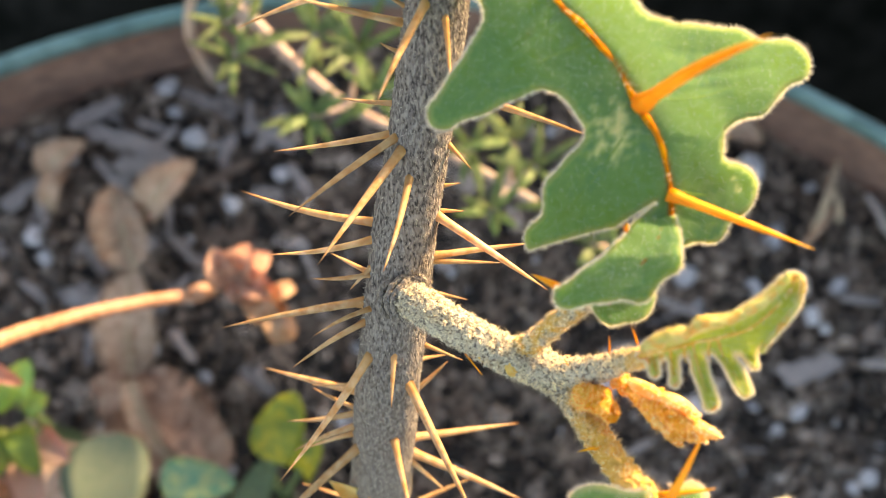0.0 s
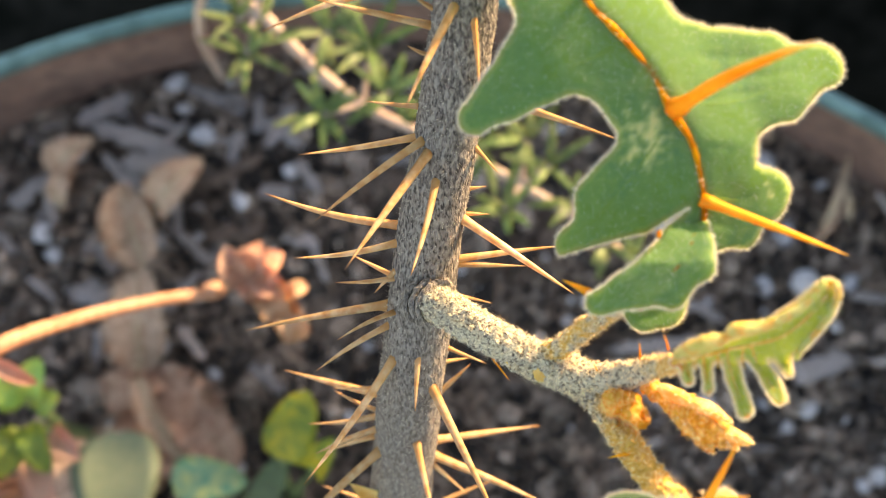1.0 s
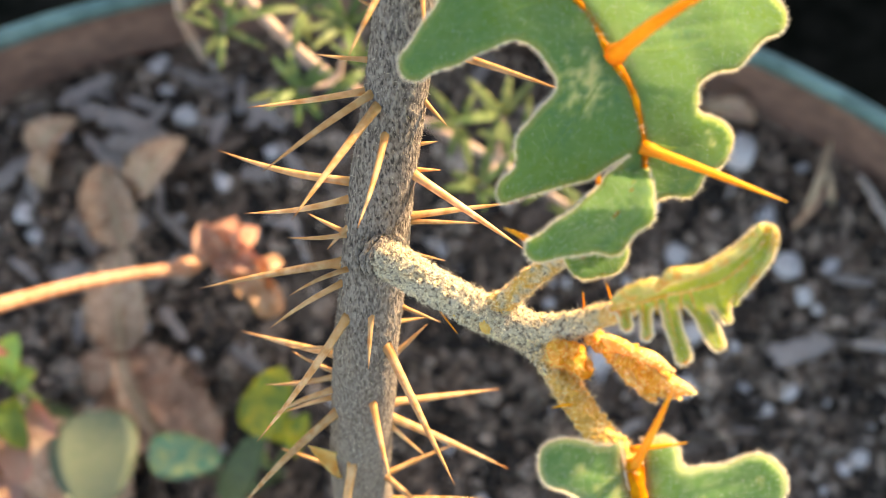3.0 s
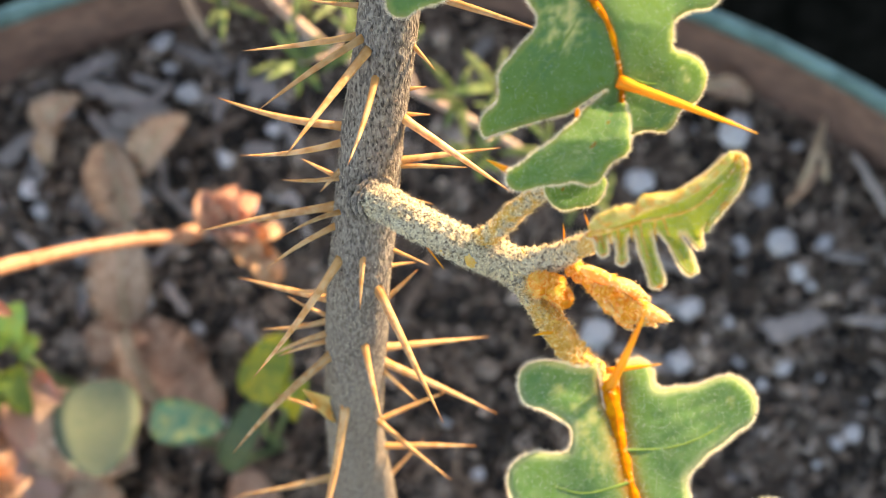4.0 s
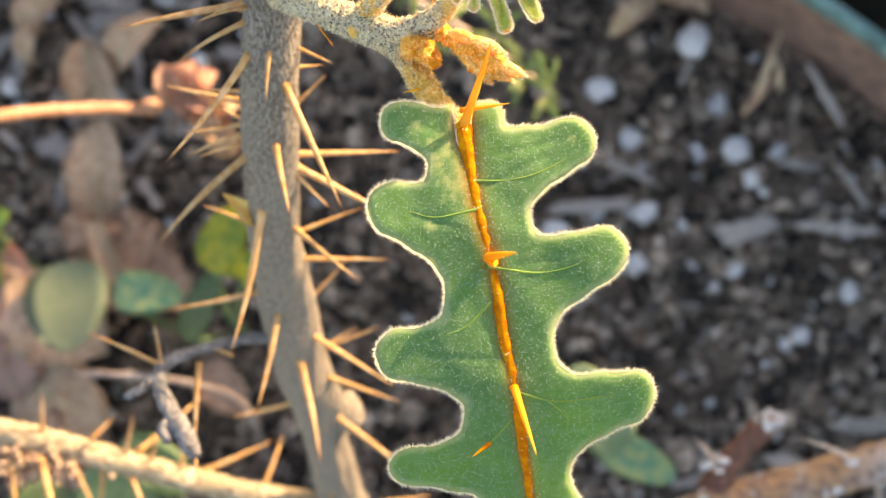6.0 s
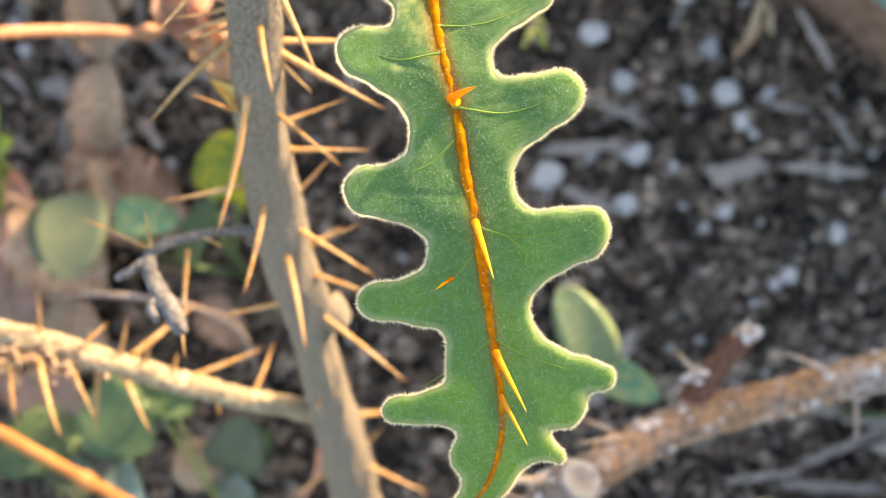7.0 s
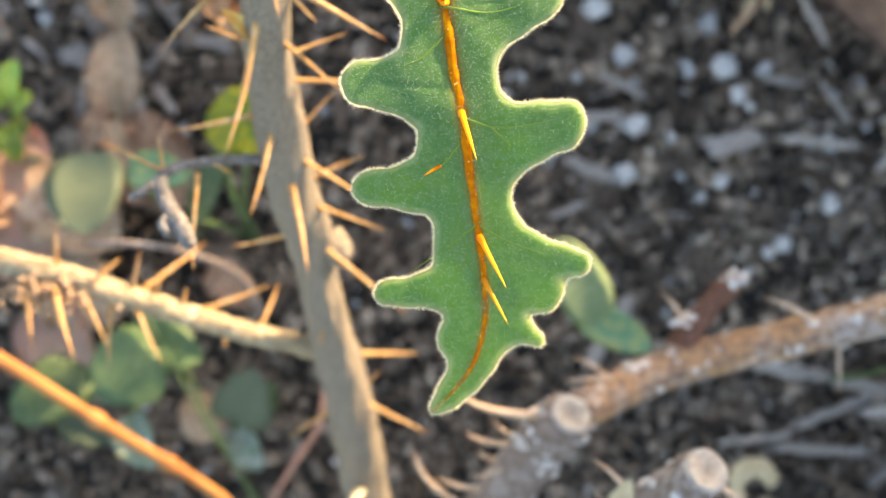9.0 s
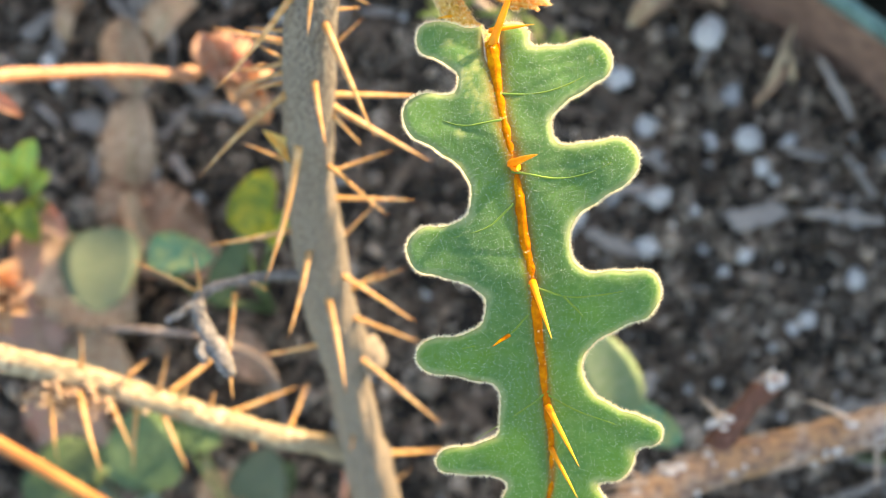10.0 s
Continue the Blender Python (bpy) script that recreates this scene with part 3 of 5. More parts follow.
# an unseen plain wall, added on the sun's side to shade the soil, not the plant
def unseen_wall_piece(name, along, length, top, label):
    """A stretch of the added, unseen plain wall across the sun's way, 0.38 m off; along: its middle, to the left as one
    faces the sun.
    """
    bm = bmesh.new()
    bmesh.ops.create_cube(bm, size=1)
    for v in bm.verts:
        v.co = Vector((v.co.x * length, v.co.y * 0.12, v.co.z * (top + 0.30) + (top - 0.30) / 2))
    bmesh.ops.bevel(bm, geom=bm.edges[:], offset=0.01, segments=2, affect="EDGES")
    ob = part(name, bm, UNSEEN_WALL, smooth=False)
    a = radians(SUN_AZIMUTH)
    ob.matrix_world = Matrix.Translation((0.38 * math.cos(a) - along * math.sin(a), 0.38 * math.sin(a) + along * math.cos(a), 0)) @ pose(0, 0, 0, 0, 0, SUN_AZIMUTH - 90)
    return tagged(ob, label, "wall", kind="structure")


unseen_wall_piece("wall_low", 2.885, 6.0, UNSEEN_WALL_TOP, "plain low unseen wall added to shade the soil")
# the taller stretch is added to keep the sun off the canes
unseen_wall_piece("wall_high", -3.117, 6.0, UNSEEN_WALL_TOP + 0.145, "plain higher unseen wall added to shade the canes")


# ---- the thorny plant ----
plant = thing("thorny_plant", (0.004, -0.182, 0.0), "grey-stemmed nightshade with straw thorns and lobed felted leaves", "plant")

# the leaning main stem, from its foot in the soil to its upper end: x, y, z, radius
STEM = [(6, -188, -12, 6.8), (6, -180, 25, 6.5), (5.5, -170, 62, 6.2), (3.5, -152, 92, 6.0), (1.5, -135, 111, 5.9), (-1.0, -119, 129, 5.8), (-2.6, -109, 142, 5.0),
        (-4.0, -95, 162.5, 4.9), (-5.8, -85.5, 177, 5.1), (-7.3, -73, 194.3, 4.8), (-7.6, -61.5, 210.3, 4.65), (-6.6, -52.8, 221, 4.5), (-5.4, -43.5, 232.5, 4.35),
        (-4.4, -37.2, 238.7, 4.35), (-3.3, -29.7, 245, 4.25), (-2.3, -23.1, 250.7, 4.05), (-1.0, -16.8, 256, 3.9), (0.2, -10.8, 261, 3.8), (1.5, -3.2, 267.6, 3.7),
        (2.6, 4, 273.5, 3.6), (4, 14, 282, 3.4), (6, 30, 296, 3.1), (9, 52, 315, 2.6)]
bm = bmesh.new()
stem_skin = tube(bm, STEM, 22, 64, 0.16, 1600)
for v in bm.verts:
    # the older wood is lumpy and faintly ridged
    old = min(max((-0.035 - v.co.y) / 0.05, 0), 1)
    v.co.x += old * 0.0011 * noise.fractal(Vector((v.co.x * 420, v.co.y * 60, v.co.z * 60)), 1, 2, 3)
    v.co.z += old * 0.0009 * noise.fractal(Vector((v.co.x * 420, v.co.y * 60, v.co.z * 60 + 9)), 1, 2, 3)
main_stem = part("main_stem", bm, BARK, plant, "grey finely furrowed bark on a leaning stem")
fuzz("fuzz", main_stem, hairs_on_tube(random.Random(5), *stem_skin, 9000, 0.0003), HAIR)
heights = np.array([v.co.y for v in main_stem.data.vertices]) * 1000
set_attribute(main_stem.data, "smooth", np.clip((-30 - heights) / 30, 0, 1))
stem_line = glide(STEM, 14)


def on_stem(y):
    """The stem's axis, downward tangent and radius at a given y, in millimetres."""
    i = int(np.argmin(np.abs(stem_line[:, 1] - y)))
    i = min(max(i, 2), len(stem_line) - 3)
    t = stem_line[i - 2, :3] - stem_line[i + 2, :3]
    return stem_line[i, :3], t / np.linalg.norm(t), stem_line[i, 3]


def stem_thorn(y, turn, length, droop, mat=None, bend=0.05, thick=1.0):
    """A thorn on the main stem: where along it, the turn round it (0 to +x, 90 up), its length and its droop towards the foot."""
    p, t, r = on_stem(y)
    e1 = np.array((1.0, 0, 0)) - t * t[0]
    e1 /= np.linalg.norm(e1)
    e2 = np.cross(e1, t)
    e2 *= np.sign(e2[2])
    out = e1 * math.cos(radians(turn)) + e2 * math.sin(radians(turn))
    base = p + out * r * 0.93
    tip = base + (out * math.cos(radians(droop)) + t * math.sin(radians(droop))) * length
    thorn(main_stem, base, tip, mat, bend, thick)


UPPER_THORNS = [(-13.2, 167, 14.1, 11), (-12.6, 140, 16.2, 25), (-13.4, 122, 17.7, 31), (-23.5, -163, 18.6, 3), (-24.5, 167, 13.3, 8), (-15.9, 99, 13.5, 26),
                (-29.5, -159, 6.1, -11), (-28.2, 157, 8.2, -6), (-27.4, 158, 4.2, 50), (-32.5, -180, 19.7, 19), (-32.0, 142, 9.0, 7), (-34.0, 158, 11.3, 31),
                (-37.0, 133, 20.1, 42), (-20.7, 18, 16.7, 20), (-26.5, -3, 13.4, -13), (-26.6, 1, 9.0, -5), (-30.3, 6, 5.2, 5), (-0.3, 74, 7.8, 52)]
MIDDLE_THORNS = [(0.5, 112, 14.0, 33), (-10.5, -177, 6.4, 3), (-2.2, 170, 13.8, -11), (-12.9, 19, 4.2, 36), (-18.3, 0, 2.4, -19), (-20.9, 2, 3.3, -9), (-7.9, 28, 17.1, -2),
                 (1.8, 177, 20.4, 22), (-45.1, -158, 15.7, 10), (-47.3, -165, 7.0, -17), (-47.1, -176, 10.6, 20), (-49.7, 170, 7.8, 20), (-50.2, 146, 21.2, 38), (-36.4, 86, 7.1, 57),
                 (-40.3, 50, 20.7, 36), (-47.6, 70, 11.4, 35), (-51.3, -19, 17.5, 9), (-52.0, 6, 20.2, 26)]
LOWER_THORNS = [(-45.3, -26, 7.0, -43), (-36.9, 10, 5.8, 14), (-52.8, 15, 8.1, 42), (-56.3, 103, 24.8, 51), (-72.1, 100, 17.5, 23), (-80.4, 76, 19.0, 32), (-77.6, 30, 18.0, 13),
                (-86.0, 15, 14.8, 15), (-93.6, 30, 22.4, 29), (-120.1, -39, 21.0, 37), (-126.6, -25, 5.5, -36), (-71.5, 174, 18.2, 10), (-91.2, 167, 12.7, 0), (-59.3, 33, 15.0, 17),
                (-62.7, -20, 11.5, -12), (-66.4, 1, 15.0, -2), (-74.4, -34, 9.8, -33)]
FOOT_THORNS = [(-83.0, -24, 7.7, -16), (-82.5, -5, 12.3, -25), (-129.4, 13, 16.6, 28), (-129.8, 157, 12.5, 21), (-61.8, -169, 8.5, -17), (-47.7, 165, 9.6, 22), (-33.5, -170, 3.5, 10),
               (-43.2, 175, 6.5, 0), (-40.0, -15, 4.0, -5), (5.0, -160, 15, 0), (9.0, 100, 12, 30), (12.0, 20, 14, 10), (-0.8, 172, 4.0, -35), (-5.0, 165, 3.0, -25), (-108, 95, 4, 20)]
rng = random.Random(7)
for rows in (UPPER_THORNS, MIDDLE_THORNS, LOWER_THORNS, FOOT_THORNS):
    for y, turn, length, droop in rows:
        stem_thorn(y, turn, length, droop, bend=rng.uniform(-0.045, 0.05), thick=rng.uniform(0.86, 1.1))

# the knob on the stem where a side shoot was shed
bm = bmesh.new()
tube(bm, [(-0.5, -93, 162, 4.2), (1.8, -95, 163, 3.6), (3.2, -96, 164, 2.6), (4.0, -96.5, 164.5, 1.0)], 4, 14, 0.4, 500)
knob = part("knob", bm, BARK, main_stem)
set_attribute(knob.data, "smooth", [1.0] * len(knob.data.vertices))
simple_leaf(main_stem, SEPAL, (-9.4, -60.5, 212.5), (-14.6, -57.0, 219.5), 3.4, sag=0.2, curl=0.7, thick=0.7, crumple=0.3, name="husk", label="small cream papery husk")

# the felted side branch with its forks
bm = bmesh.new()
BRANCH = [(-4.6, -30.2, 243.5, 2.5), (-2.4, -31.6, 248.5, 2.35), (1.0, -34.0, 254, 2.15), (5.5, -36.9, 259.4, 2.0), (10.2, -39.5, 262.6, 2.05), (13.6, -40.9, 263.4, 2.15),
          (16.4, -43.0, 264.4, 1.8), (18.4, -46.4, 266.6, 1.55), (20.4, -49.8, 268.8, 1.5), (22.6, -53.0, 271.4, 1.4), (24.4, -55.0, 274.8, 1.25), (25.3, -57.4, 277.4, 1.0)]
branch_skin = tube(bm, BRANCH, 30, 72, 0.55, 1700)
side_branch = part("side_branch", bm, FELT, plant, "felted cream and grey side branch, orange towards its end")
bm = bmesh.new()
petiole_skin = tube(bm, [(10.6, -39.4, 262.6, 1.6), (13.0, -38.0, 265.2, 1.25), (15.4, -35.9, 268.4, 1.15), (18.4, -33.8, 272.6, 1.05), (21.0, -32.0, 276.4, 0.9), (24.6, -29.4, 278.2, 0.6)], 14, 40, 0.4, 1700)
part("petiole", bm, FELT, side_branch)
bm = bmesh.new()
shoot_skin = tube(bm, [(13.4, -41.0, 263.6, 1.9), (16.4, -41.6, 265.6, 1.75), (19.6, -41.2, 268.4, 1.5), (22.0, -40.4, 272.0, 1.2), (23.6, -40.0, 277.0, 0.9), (25.2, -39.6, 281.0, 0.5)], 14, 40, 0.4, 1500)
part("shoot", bm, FELT, side_branch)


def limb_marks(ob, orange, grey):
    """Where a felted limb turns orange or grey: functions of a vertex in millimetres."""
    v = np.empty(len(ob.data.vertices) * 3)
    ob.data.vertices.foreach_get("co", v)
    v = v.reshape(-1, 3) * 1000
    set_attribute(ob.data, "orange", np.clip([orange(p) for p in v], 0, 1))
    set_attribute(ob.data, "grey", np.clip([grey(p) for p in v], 0, 1))


def speck(p, scale=1.3):
    return noise.fractal(Vector(p) * scale, 1, 2, 3)


limb_marks(side_branch, lambda p: (p[0] - 15.8) / 2.6 + 0.9 * speck(p, 0.7) if p[0] > 15 else 0.25 * speck(p, 0.9),
           lambda p: 0.5 * math.exp(-((p[0] - 13.5) / 2.2) ** 2) + 0.3 * math.exp(-((p[0] + 1.5) / 2.2) ** 2) + 0.35 * speck(p, 1.6) * (p[0] < 16))
for ob in side_branch.children:
    if ob.name.startswith("petiole"):
        limb_marks(ob, lambda p: 0.55 + 1.2 * speck(p, 0.8), lambda p: 0.3 * speck(p))
    else:
        limb_marks(ob, lambda p: (p[0] - 20.8) / 1.6 + 0.8 * speck(p, 0.8), lambda p: 0.0)
rng = random.Random(3)
branch_hairs = hairs_on_tube(rng, *branch_skin, 12000, 0.00052)
fuzz("fuzz", side_branch, [h for h in branch_hairs if h[0][0] < 0.0155] + hairs_on_tube(rng, *shoot_skin, 2000, 0.00045), HAIR, thin=0.000017)
fuzz("golden_fuzz", side_branch, [h for h in branch_hairs if h[0][0] >= 0.0155][::2] + hairs_on_tube(rng, *petiole_skin, 1800, 0.00045), GOLD_HAIR, thin=0.000017)
tufts(side_branch, rng, 2300, 0.0003, HAIR, where=lambda p: p.x < 15 + 3 * noise.noise(p * 0.8))
tufts(side_branch, rng, 700, 0.0003, GOLD_HAIR, where=lambda p: 14 < p.x < 24)
for ob in [o for o in side_branch.children if o.name.startswith(("petiole", "shoot"))]:
    tufts(ob, rng, 700, 0.00026, GOLD_HAIR)

# the wrinkled grey collar where the side branch leaves the stem
bm = bmesh.new()
for radius, lift, thick in ((3.0, 0.0, 0.55), (2.75, 1.0, 0.45), (3.3, -1.0, 0.6)):
    centre, way = Vector((-2.0, -31.9, 249.2)), Vector((0.55, -0.38, 0.74)).normalized()
    one = way.orthogonal().normalized()
    two = way.cross(one)
    ring = []
    for k in range(15):
        a = 2 * math.pi * k / 14
        p = centre + way * (lift + 0.35 * noise.noise(Vector((math.cos(a) * 2, math.sin(a) * 2, radius)))) + (one * math.cos(a) + two * math.sin(a)) * radius
        ring.append((p.x, p.y, p.z, thick * (0.8 + 0.4 * noise.noise(Vector((k * 0.7, radius, 0))))))
    tube(bm, ring, 5, 10, 0.2, 1200)
collar = part("collar", bm, BARK, main_stem, "wrinkled grey collar of bark round the branch")
set_attribute(collar.data, "smooth", [0.6] * len(collar.data.vertices))


def bud(points, label, seed, mat=None):
    bm = bmesh.new()
    skin = tube(bm, points, 9, 28, 0.6, 900)
    ob = part("bud", bm, mat or BUD, side_branch, label)
    tufts(ob, random.Random(seed + 30), 220, 0.00034, ORANGE_HAIR)
    fuzz("fuzz", ob, hairs_on_tube(random.Random(seed), *skin, 520, 0.0005), ORANGE_HAIR)
    return ob


bud([(18.6, -43.4, 267.4, 1.1), (19.6, -44.4, 268.6, 1.4), (20.5, -45.4, 269.4, 1.2), (21.2, -46.6, 269.8, 0.7)], "round orange felted bud", 1, DEEP_BUD)
bud([(17.8, -43.6, 267.8, 1.0), (18.3, -44.4, 268.9, 1.3), (18.6, -45.1, 269.4, 0.6)], "small orange felted bud", 2, DEEP_BUD)
closed_bud = bud([(21.6, -42.2, 268.4, 0.9), (23.4, -43.4, 269.4, 1.0), (25.0, -44.6, 270.4, 1.5), (26.8, -46.1, 271.4, 1.95), (28.4, -47.1, 272.0, 1.8), (29.8, -47.7, 272.2, 1.0)],
                 "long orange felted flower bud", 3)
for (x0, y0, z0), (x1, y1, z1), w in (((28.2, -46.8, 273.2), (32.4, -48.2, 272.6), 1.9), ((25.4, -43.9, 272.0), (29.8, -46.0, 273.8), 1.9), ((26.4, -47.2, 272.4), (28.2, -49.4, 272.4), 1.7),
                                      ((22.6, -42.4, 270.2), (27.0, -44.6, 273.2), 1.5), ((24.2, -45.2, 271.2), (26.8, -48.4, 272.0), 1.5), ((28.0, -47.4, 272.6), (30.8, -48.8, 271.8), 1.5)):
    sepal = simple_leaf(closed_bud, SEPAL, (x0, y0, z0), (x1, y1, z1), w, sag=0.12, curl=-0.5, thick=1.0, crumple=0.6, seed=x0, name="sepal", label="pale yellow ragged sepal")
    tufts(sepal, random.Random(int(x0 * 10)), 90, 0.0003, GOLD_HAIR)
for x, y, z, r in ((7.4, -39.4, 261.2, 0.9), (10.6, -41.0, 264.0, 1.0), (-2.0, -33.2, 251.4, 0.6)):
    bm = bmesh.new()
    bmesh.ops.create_icosphere(bm, subdivisions=3, radius=r / 1000)
    for v in bm.verts:
        v.co = v.co * (1 + 0.25 * noise.fractal(v.co * 900, 1, 2, 3)) + mm(x, y, z)
    part("scar_nub", bm, SEPAL if r > 0.7 else CUT_WOOD, side_branch, "pale scar of a shed flower")
thorn(side_branch, (20.8, -49.6, 269.6), (17.3, -50.1, 269.5), ORANGE_SPINE)
for b, t in (((20.8, -39.2, 270.4), (20.6, -37.6, 271.6)), ((23.2, -38.2, 274.2), (22.6, -36.9, 275.4)), ((5.4, -39.5, 259.2), (7.2, -41.8, 258.6)), ((16.9, -41.6, 266.6), (16.1, -40.0, 268))):
    thorn(side_branch, b, t, ORANGE_SPINE, 0.02, 0.45)

# the long lobed leaf at the end of the side branch
LONG_RISE_Y = [-135, -125, -114, -104, -85, -68, -55, -48]
LONG_RISE_Z = [248, 255, 262.4, 268.5, 277, 279.4, 278.6, 277]


def long_rise(y):
    return float(np.interp(y, LONG_RISE_Y, LONG_RISE_Z))


LONG_RIB = [(24.9, -55.4, 0.6), (25.4, -58.0, 2.4), (26.6, -64.6, 3.6), (28.6, -71.2, 3.9), (30.2, -79.6, 3.9), (31.7, -86.4, 4.0), (33.8, -98.0, 3.9), (35.2, -106.3, 3.4),
            (35.6, -112.2, 2.5), (34.2, -118.2, 1.7), (31.4, -122.4, 0.75), (28.4, -125.6, 0.1)]
LONG_LOBES = [(24.6, -57.2, 15.3, -54.8, 2.3, 2.6), (25.6, -68.2, 14.3, -64.8, 4.8, 3.2), (28.6, -82.6, 15.5, -82.2, 4.9, 3.0), (32.0, -94.8, 17.2, -95.6, 4.5, 2.2),
              (34.6, -107.6, 20.2, -109.4, 3.5, 1.7), (35.0, -110.5, 29.9, -114.8, 2.2, 1.1), (34.6, -114.0, 30.2, -116.4, 1.8, 1.1), (25.2, -56.4, 28.8, -53.4, 1.4, 1.3), (27.0, -63.2, 39.5, -56.4, 4.7, 2.5),
              (29.0, -76.6, 43.2, -69.4, 5.2, 2.7), (31.6, -91.2, 47.1, -86.1, 5.5, 2.7), (34.0, -102.6, 49.6, -104.2, 5.3, 1.6), (35.8, -107.6, 46.0, -108.4, 3.6, 2.4),
              (35.6, -111.8, 43.9, -114.8, 3.0, 1.0), (29.5, -59.0, 39.2, -56.2, 2.0, 1.5), (31.5, -71.8, 43.2, -69.0, 2.2, 1.6), (34.5, -87.0, 47.0, -85.4, 2.2, 1.6)]
VEINS_LONG = (((25.6, -62.2), (30.4, -62.0), (33.9, -61.0), (37.4, -59.0)), ((28.2, -72.0), (33.8, -72.6), (38.2, -71.6), (41.2, -70.0)), ((31.0, -86.0), (36.2, -87.2), (41.2, -86.6), (44.8, -85.6)),
              ((33.8, -99.4), (38.4, -101.6), (43.8, -103.2)), ((28.6, -76.0), (25.4, -79.2), (20.6, -80.8)), ((31.6, -89.0), (28.4, -92.6), (21.4, -94.8)), ((34.4, -99.2), (31.0, -102.0), (25.4, -106.0)),
              ((27.0, -65.4), (22.0, -66.6), (18.0, -65.6)), ((35.6, -87.2), (38.0, -89.4), (39.0, -91.4)))
long_leaf = new("leaf")
long_leaf.parent = plant
tagged(long_leaf, label="long blue-green felted leaf with rounded lobes and an orange midrib")
long_leaf.matrix_parent_inverse = Matrix.Translation(-plant.location)
long_blade = lobed_leaf(long_leaf, LEAF, LONG_RIB, LONG_LOBES, long_rise, (-0.04, 0.03), 1, hair=0.36, hairs=24000, rib_tint=1.35, roll=0.14, border=0.62, tuft=3000, notches=((24.5, -50.0, 25.0, -57.4, 1.6, 0.8),),
           patches=((22.6, -59.2, 3.4), (24.6, -62.4, 3.2), (21.5, -67.6, 1.0), (19.4, -56.0, 1.0), (37.5, -57.0, 0.7)))
rib_tube(long_leaf, LONG_RIB, long_rise, (1.0, 0.95, 0.72, 0.78, 0.7, 0.76, 0.6, 0.52, 0.36, 0.22, 0.14, 0.08), sunk=0.6)
for line in (VEINS_LONG):
    side_vein(long_blade, line)
for b, t, k in (((25.0, -55.6, 278.6), (28.0, -47.3, 285.8), 1.1), ((25.0, -53.9, 278.8), (30.2, -53.2, 279.8), 0.9), ((28.2, -71.0, 279.2), (31.2, -70.9, 286.0), 1.5),
                ((28.6, -71.2, 278.6), (28.9, -72.2, 280.8), 2.8), ((31.6, -86.0, 278.0), (33.9, -92.9, 284.0), 1.0), ((34.6, -101.5, 270.8), (38.4, -108.4, 275.7), 0.95),
                ((35.4, -107.0, 267.4), (38.9, -112.9, 268.6), 0.85)):
    thorn(long_leaf, b, t, ORANGE_SPINE, 0.01, k, "spine", "orange spine on the midrib", 0.3)

thorn(long_leaf, (28.6, -92.6, 274.6), (26.8, -94.0, 275.4), MIDRIB, 0.02, 0.8, "spine", "rust-brown spine on a side vein", 0.3)

# the upper leaf
UPPER_RISE_Y = [-40, -28, -22.5, -18, -13, -5, 8, 26]
UPPER_RISE_Z = [276, 278.5, 281, 283.5, 285, 286.2, 287, 284]


def upper_rise(y):
    return float(np.interp(y, UPPER_RISE_Y, UPPER_RISE_Z))


UPPER_RIB = [(25.6, -28.4, 0.9), (26.2, -25.6, 1.6), (25.9, -22.4, 2.6), (24.5, -18.2, 3.4), (22.3, -15.1, 4.2), (20.1, -11.2, 5.0), (16.7, -7.3, 5.2), (14.1, -4.8, 5.4), (9.5, 1.2, 5.0),
             (5.4, 8.0, 3.8), (2.6, 15.0, 2.2), (1.2, 20.0, 0.6)]
UPPER_LOBES = [(23.4, -21.6, 11.6, -28.9, 3.6, 2.0), (19.6, -19.8, 13.6, -24.6, 3.0, 2.4), (14.4, -6.2, 1.6, -16.6, 7.0, 1.7), (8.4, 4.5, -4.0, -1.6, 5.4, 2.0), (5.0, 12.0, -5.0, 11.0, 3.6, 1.8),
               (26.6, -25.4, 32.4, -26.6, 2.6, 1.8), (27.2, -23.8, 35.6, -22.2, 3.4, 2.6), (25.4, -18.6, 31.6, -18.4, 3.4, 2.2), (24.0, -14.0, 37.4, -11.4, 5.4, 3.4), (23.4, -13.0, 41.4, -8.6, 5.2, 2.3), (25.0, -9.4, 35.0, -8.4, 3.4, 2.4),
               (13.0, 4.5, 27.6, 7.0, 4.2, 2.0), (8.0, 11.0, 18.0, 17.0, 3.4, 1.8)]
upper_leaf = new("leaf")
upper_leaf.parent = plant
upper_leaf.matrix_parent_inverse = Matrix.Translation(-plant.location)
tagged(upper_leaf, label="broad green felted leaf lit through by the sun")
upper_blade = lobed_leaf(upper_leaf, UPPER_FELT, UPPER_RIB, UPPER_LOBES, upper_rise, (-0.11, -0.54), 2, rib_tint=0.35, hair=0.36, border=0.28, tuft=1500, soft=1.1,
           notches=((24.6, -24.2, 20.6, -27.2, 0.04, 0.5), (20.6, -27.2, 13.0, -31.6, 0.5, 3.0)), patches=((19.6, -17.0, 3.0), (19.8, -18.8, 2.4), (33.6, -22.4, 1.2)))
rib_tube(upper_leaf, UPPER_RIB, upper_rise, (0.2, 0.24, 0.26, 0.3, 0.38, 0.36, 0.36, 0.34, 0.3, 0.24, 0.15, 0.1))
for b, t, k in (((22.8, -15.0, 285.4), (29.8, -14.6, 309.0), 1.25), ((26.2, -23.6, 280.6), (40.0, -29.4, 282.6), 1.05), ((14.6, -32.6, 276.5), (11.9, -31.4, 277.4), 1.3),
                ((14.1, -3.5, 286), (16, -1, 298), 0.9), ((21.2, -27.2, 282.4), (21.1, -26.9, 283.6), 0.9)):
    thorn(upper_leaf, b, t, ORANGE_SPINE, 0.02, k, "spine", "orange spine on the midrib", 0.5)


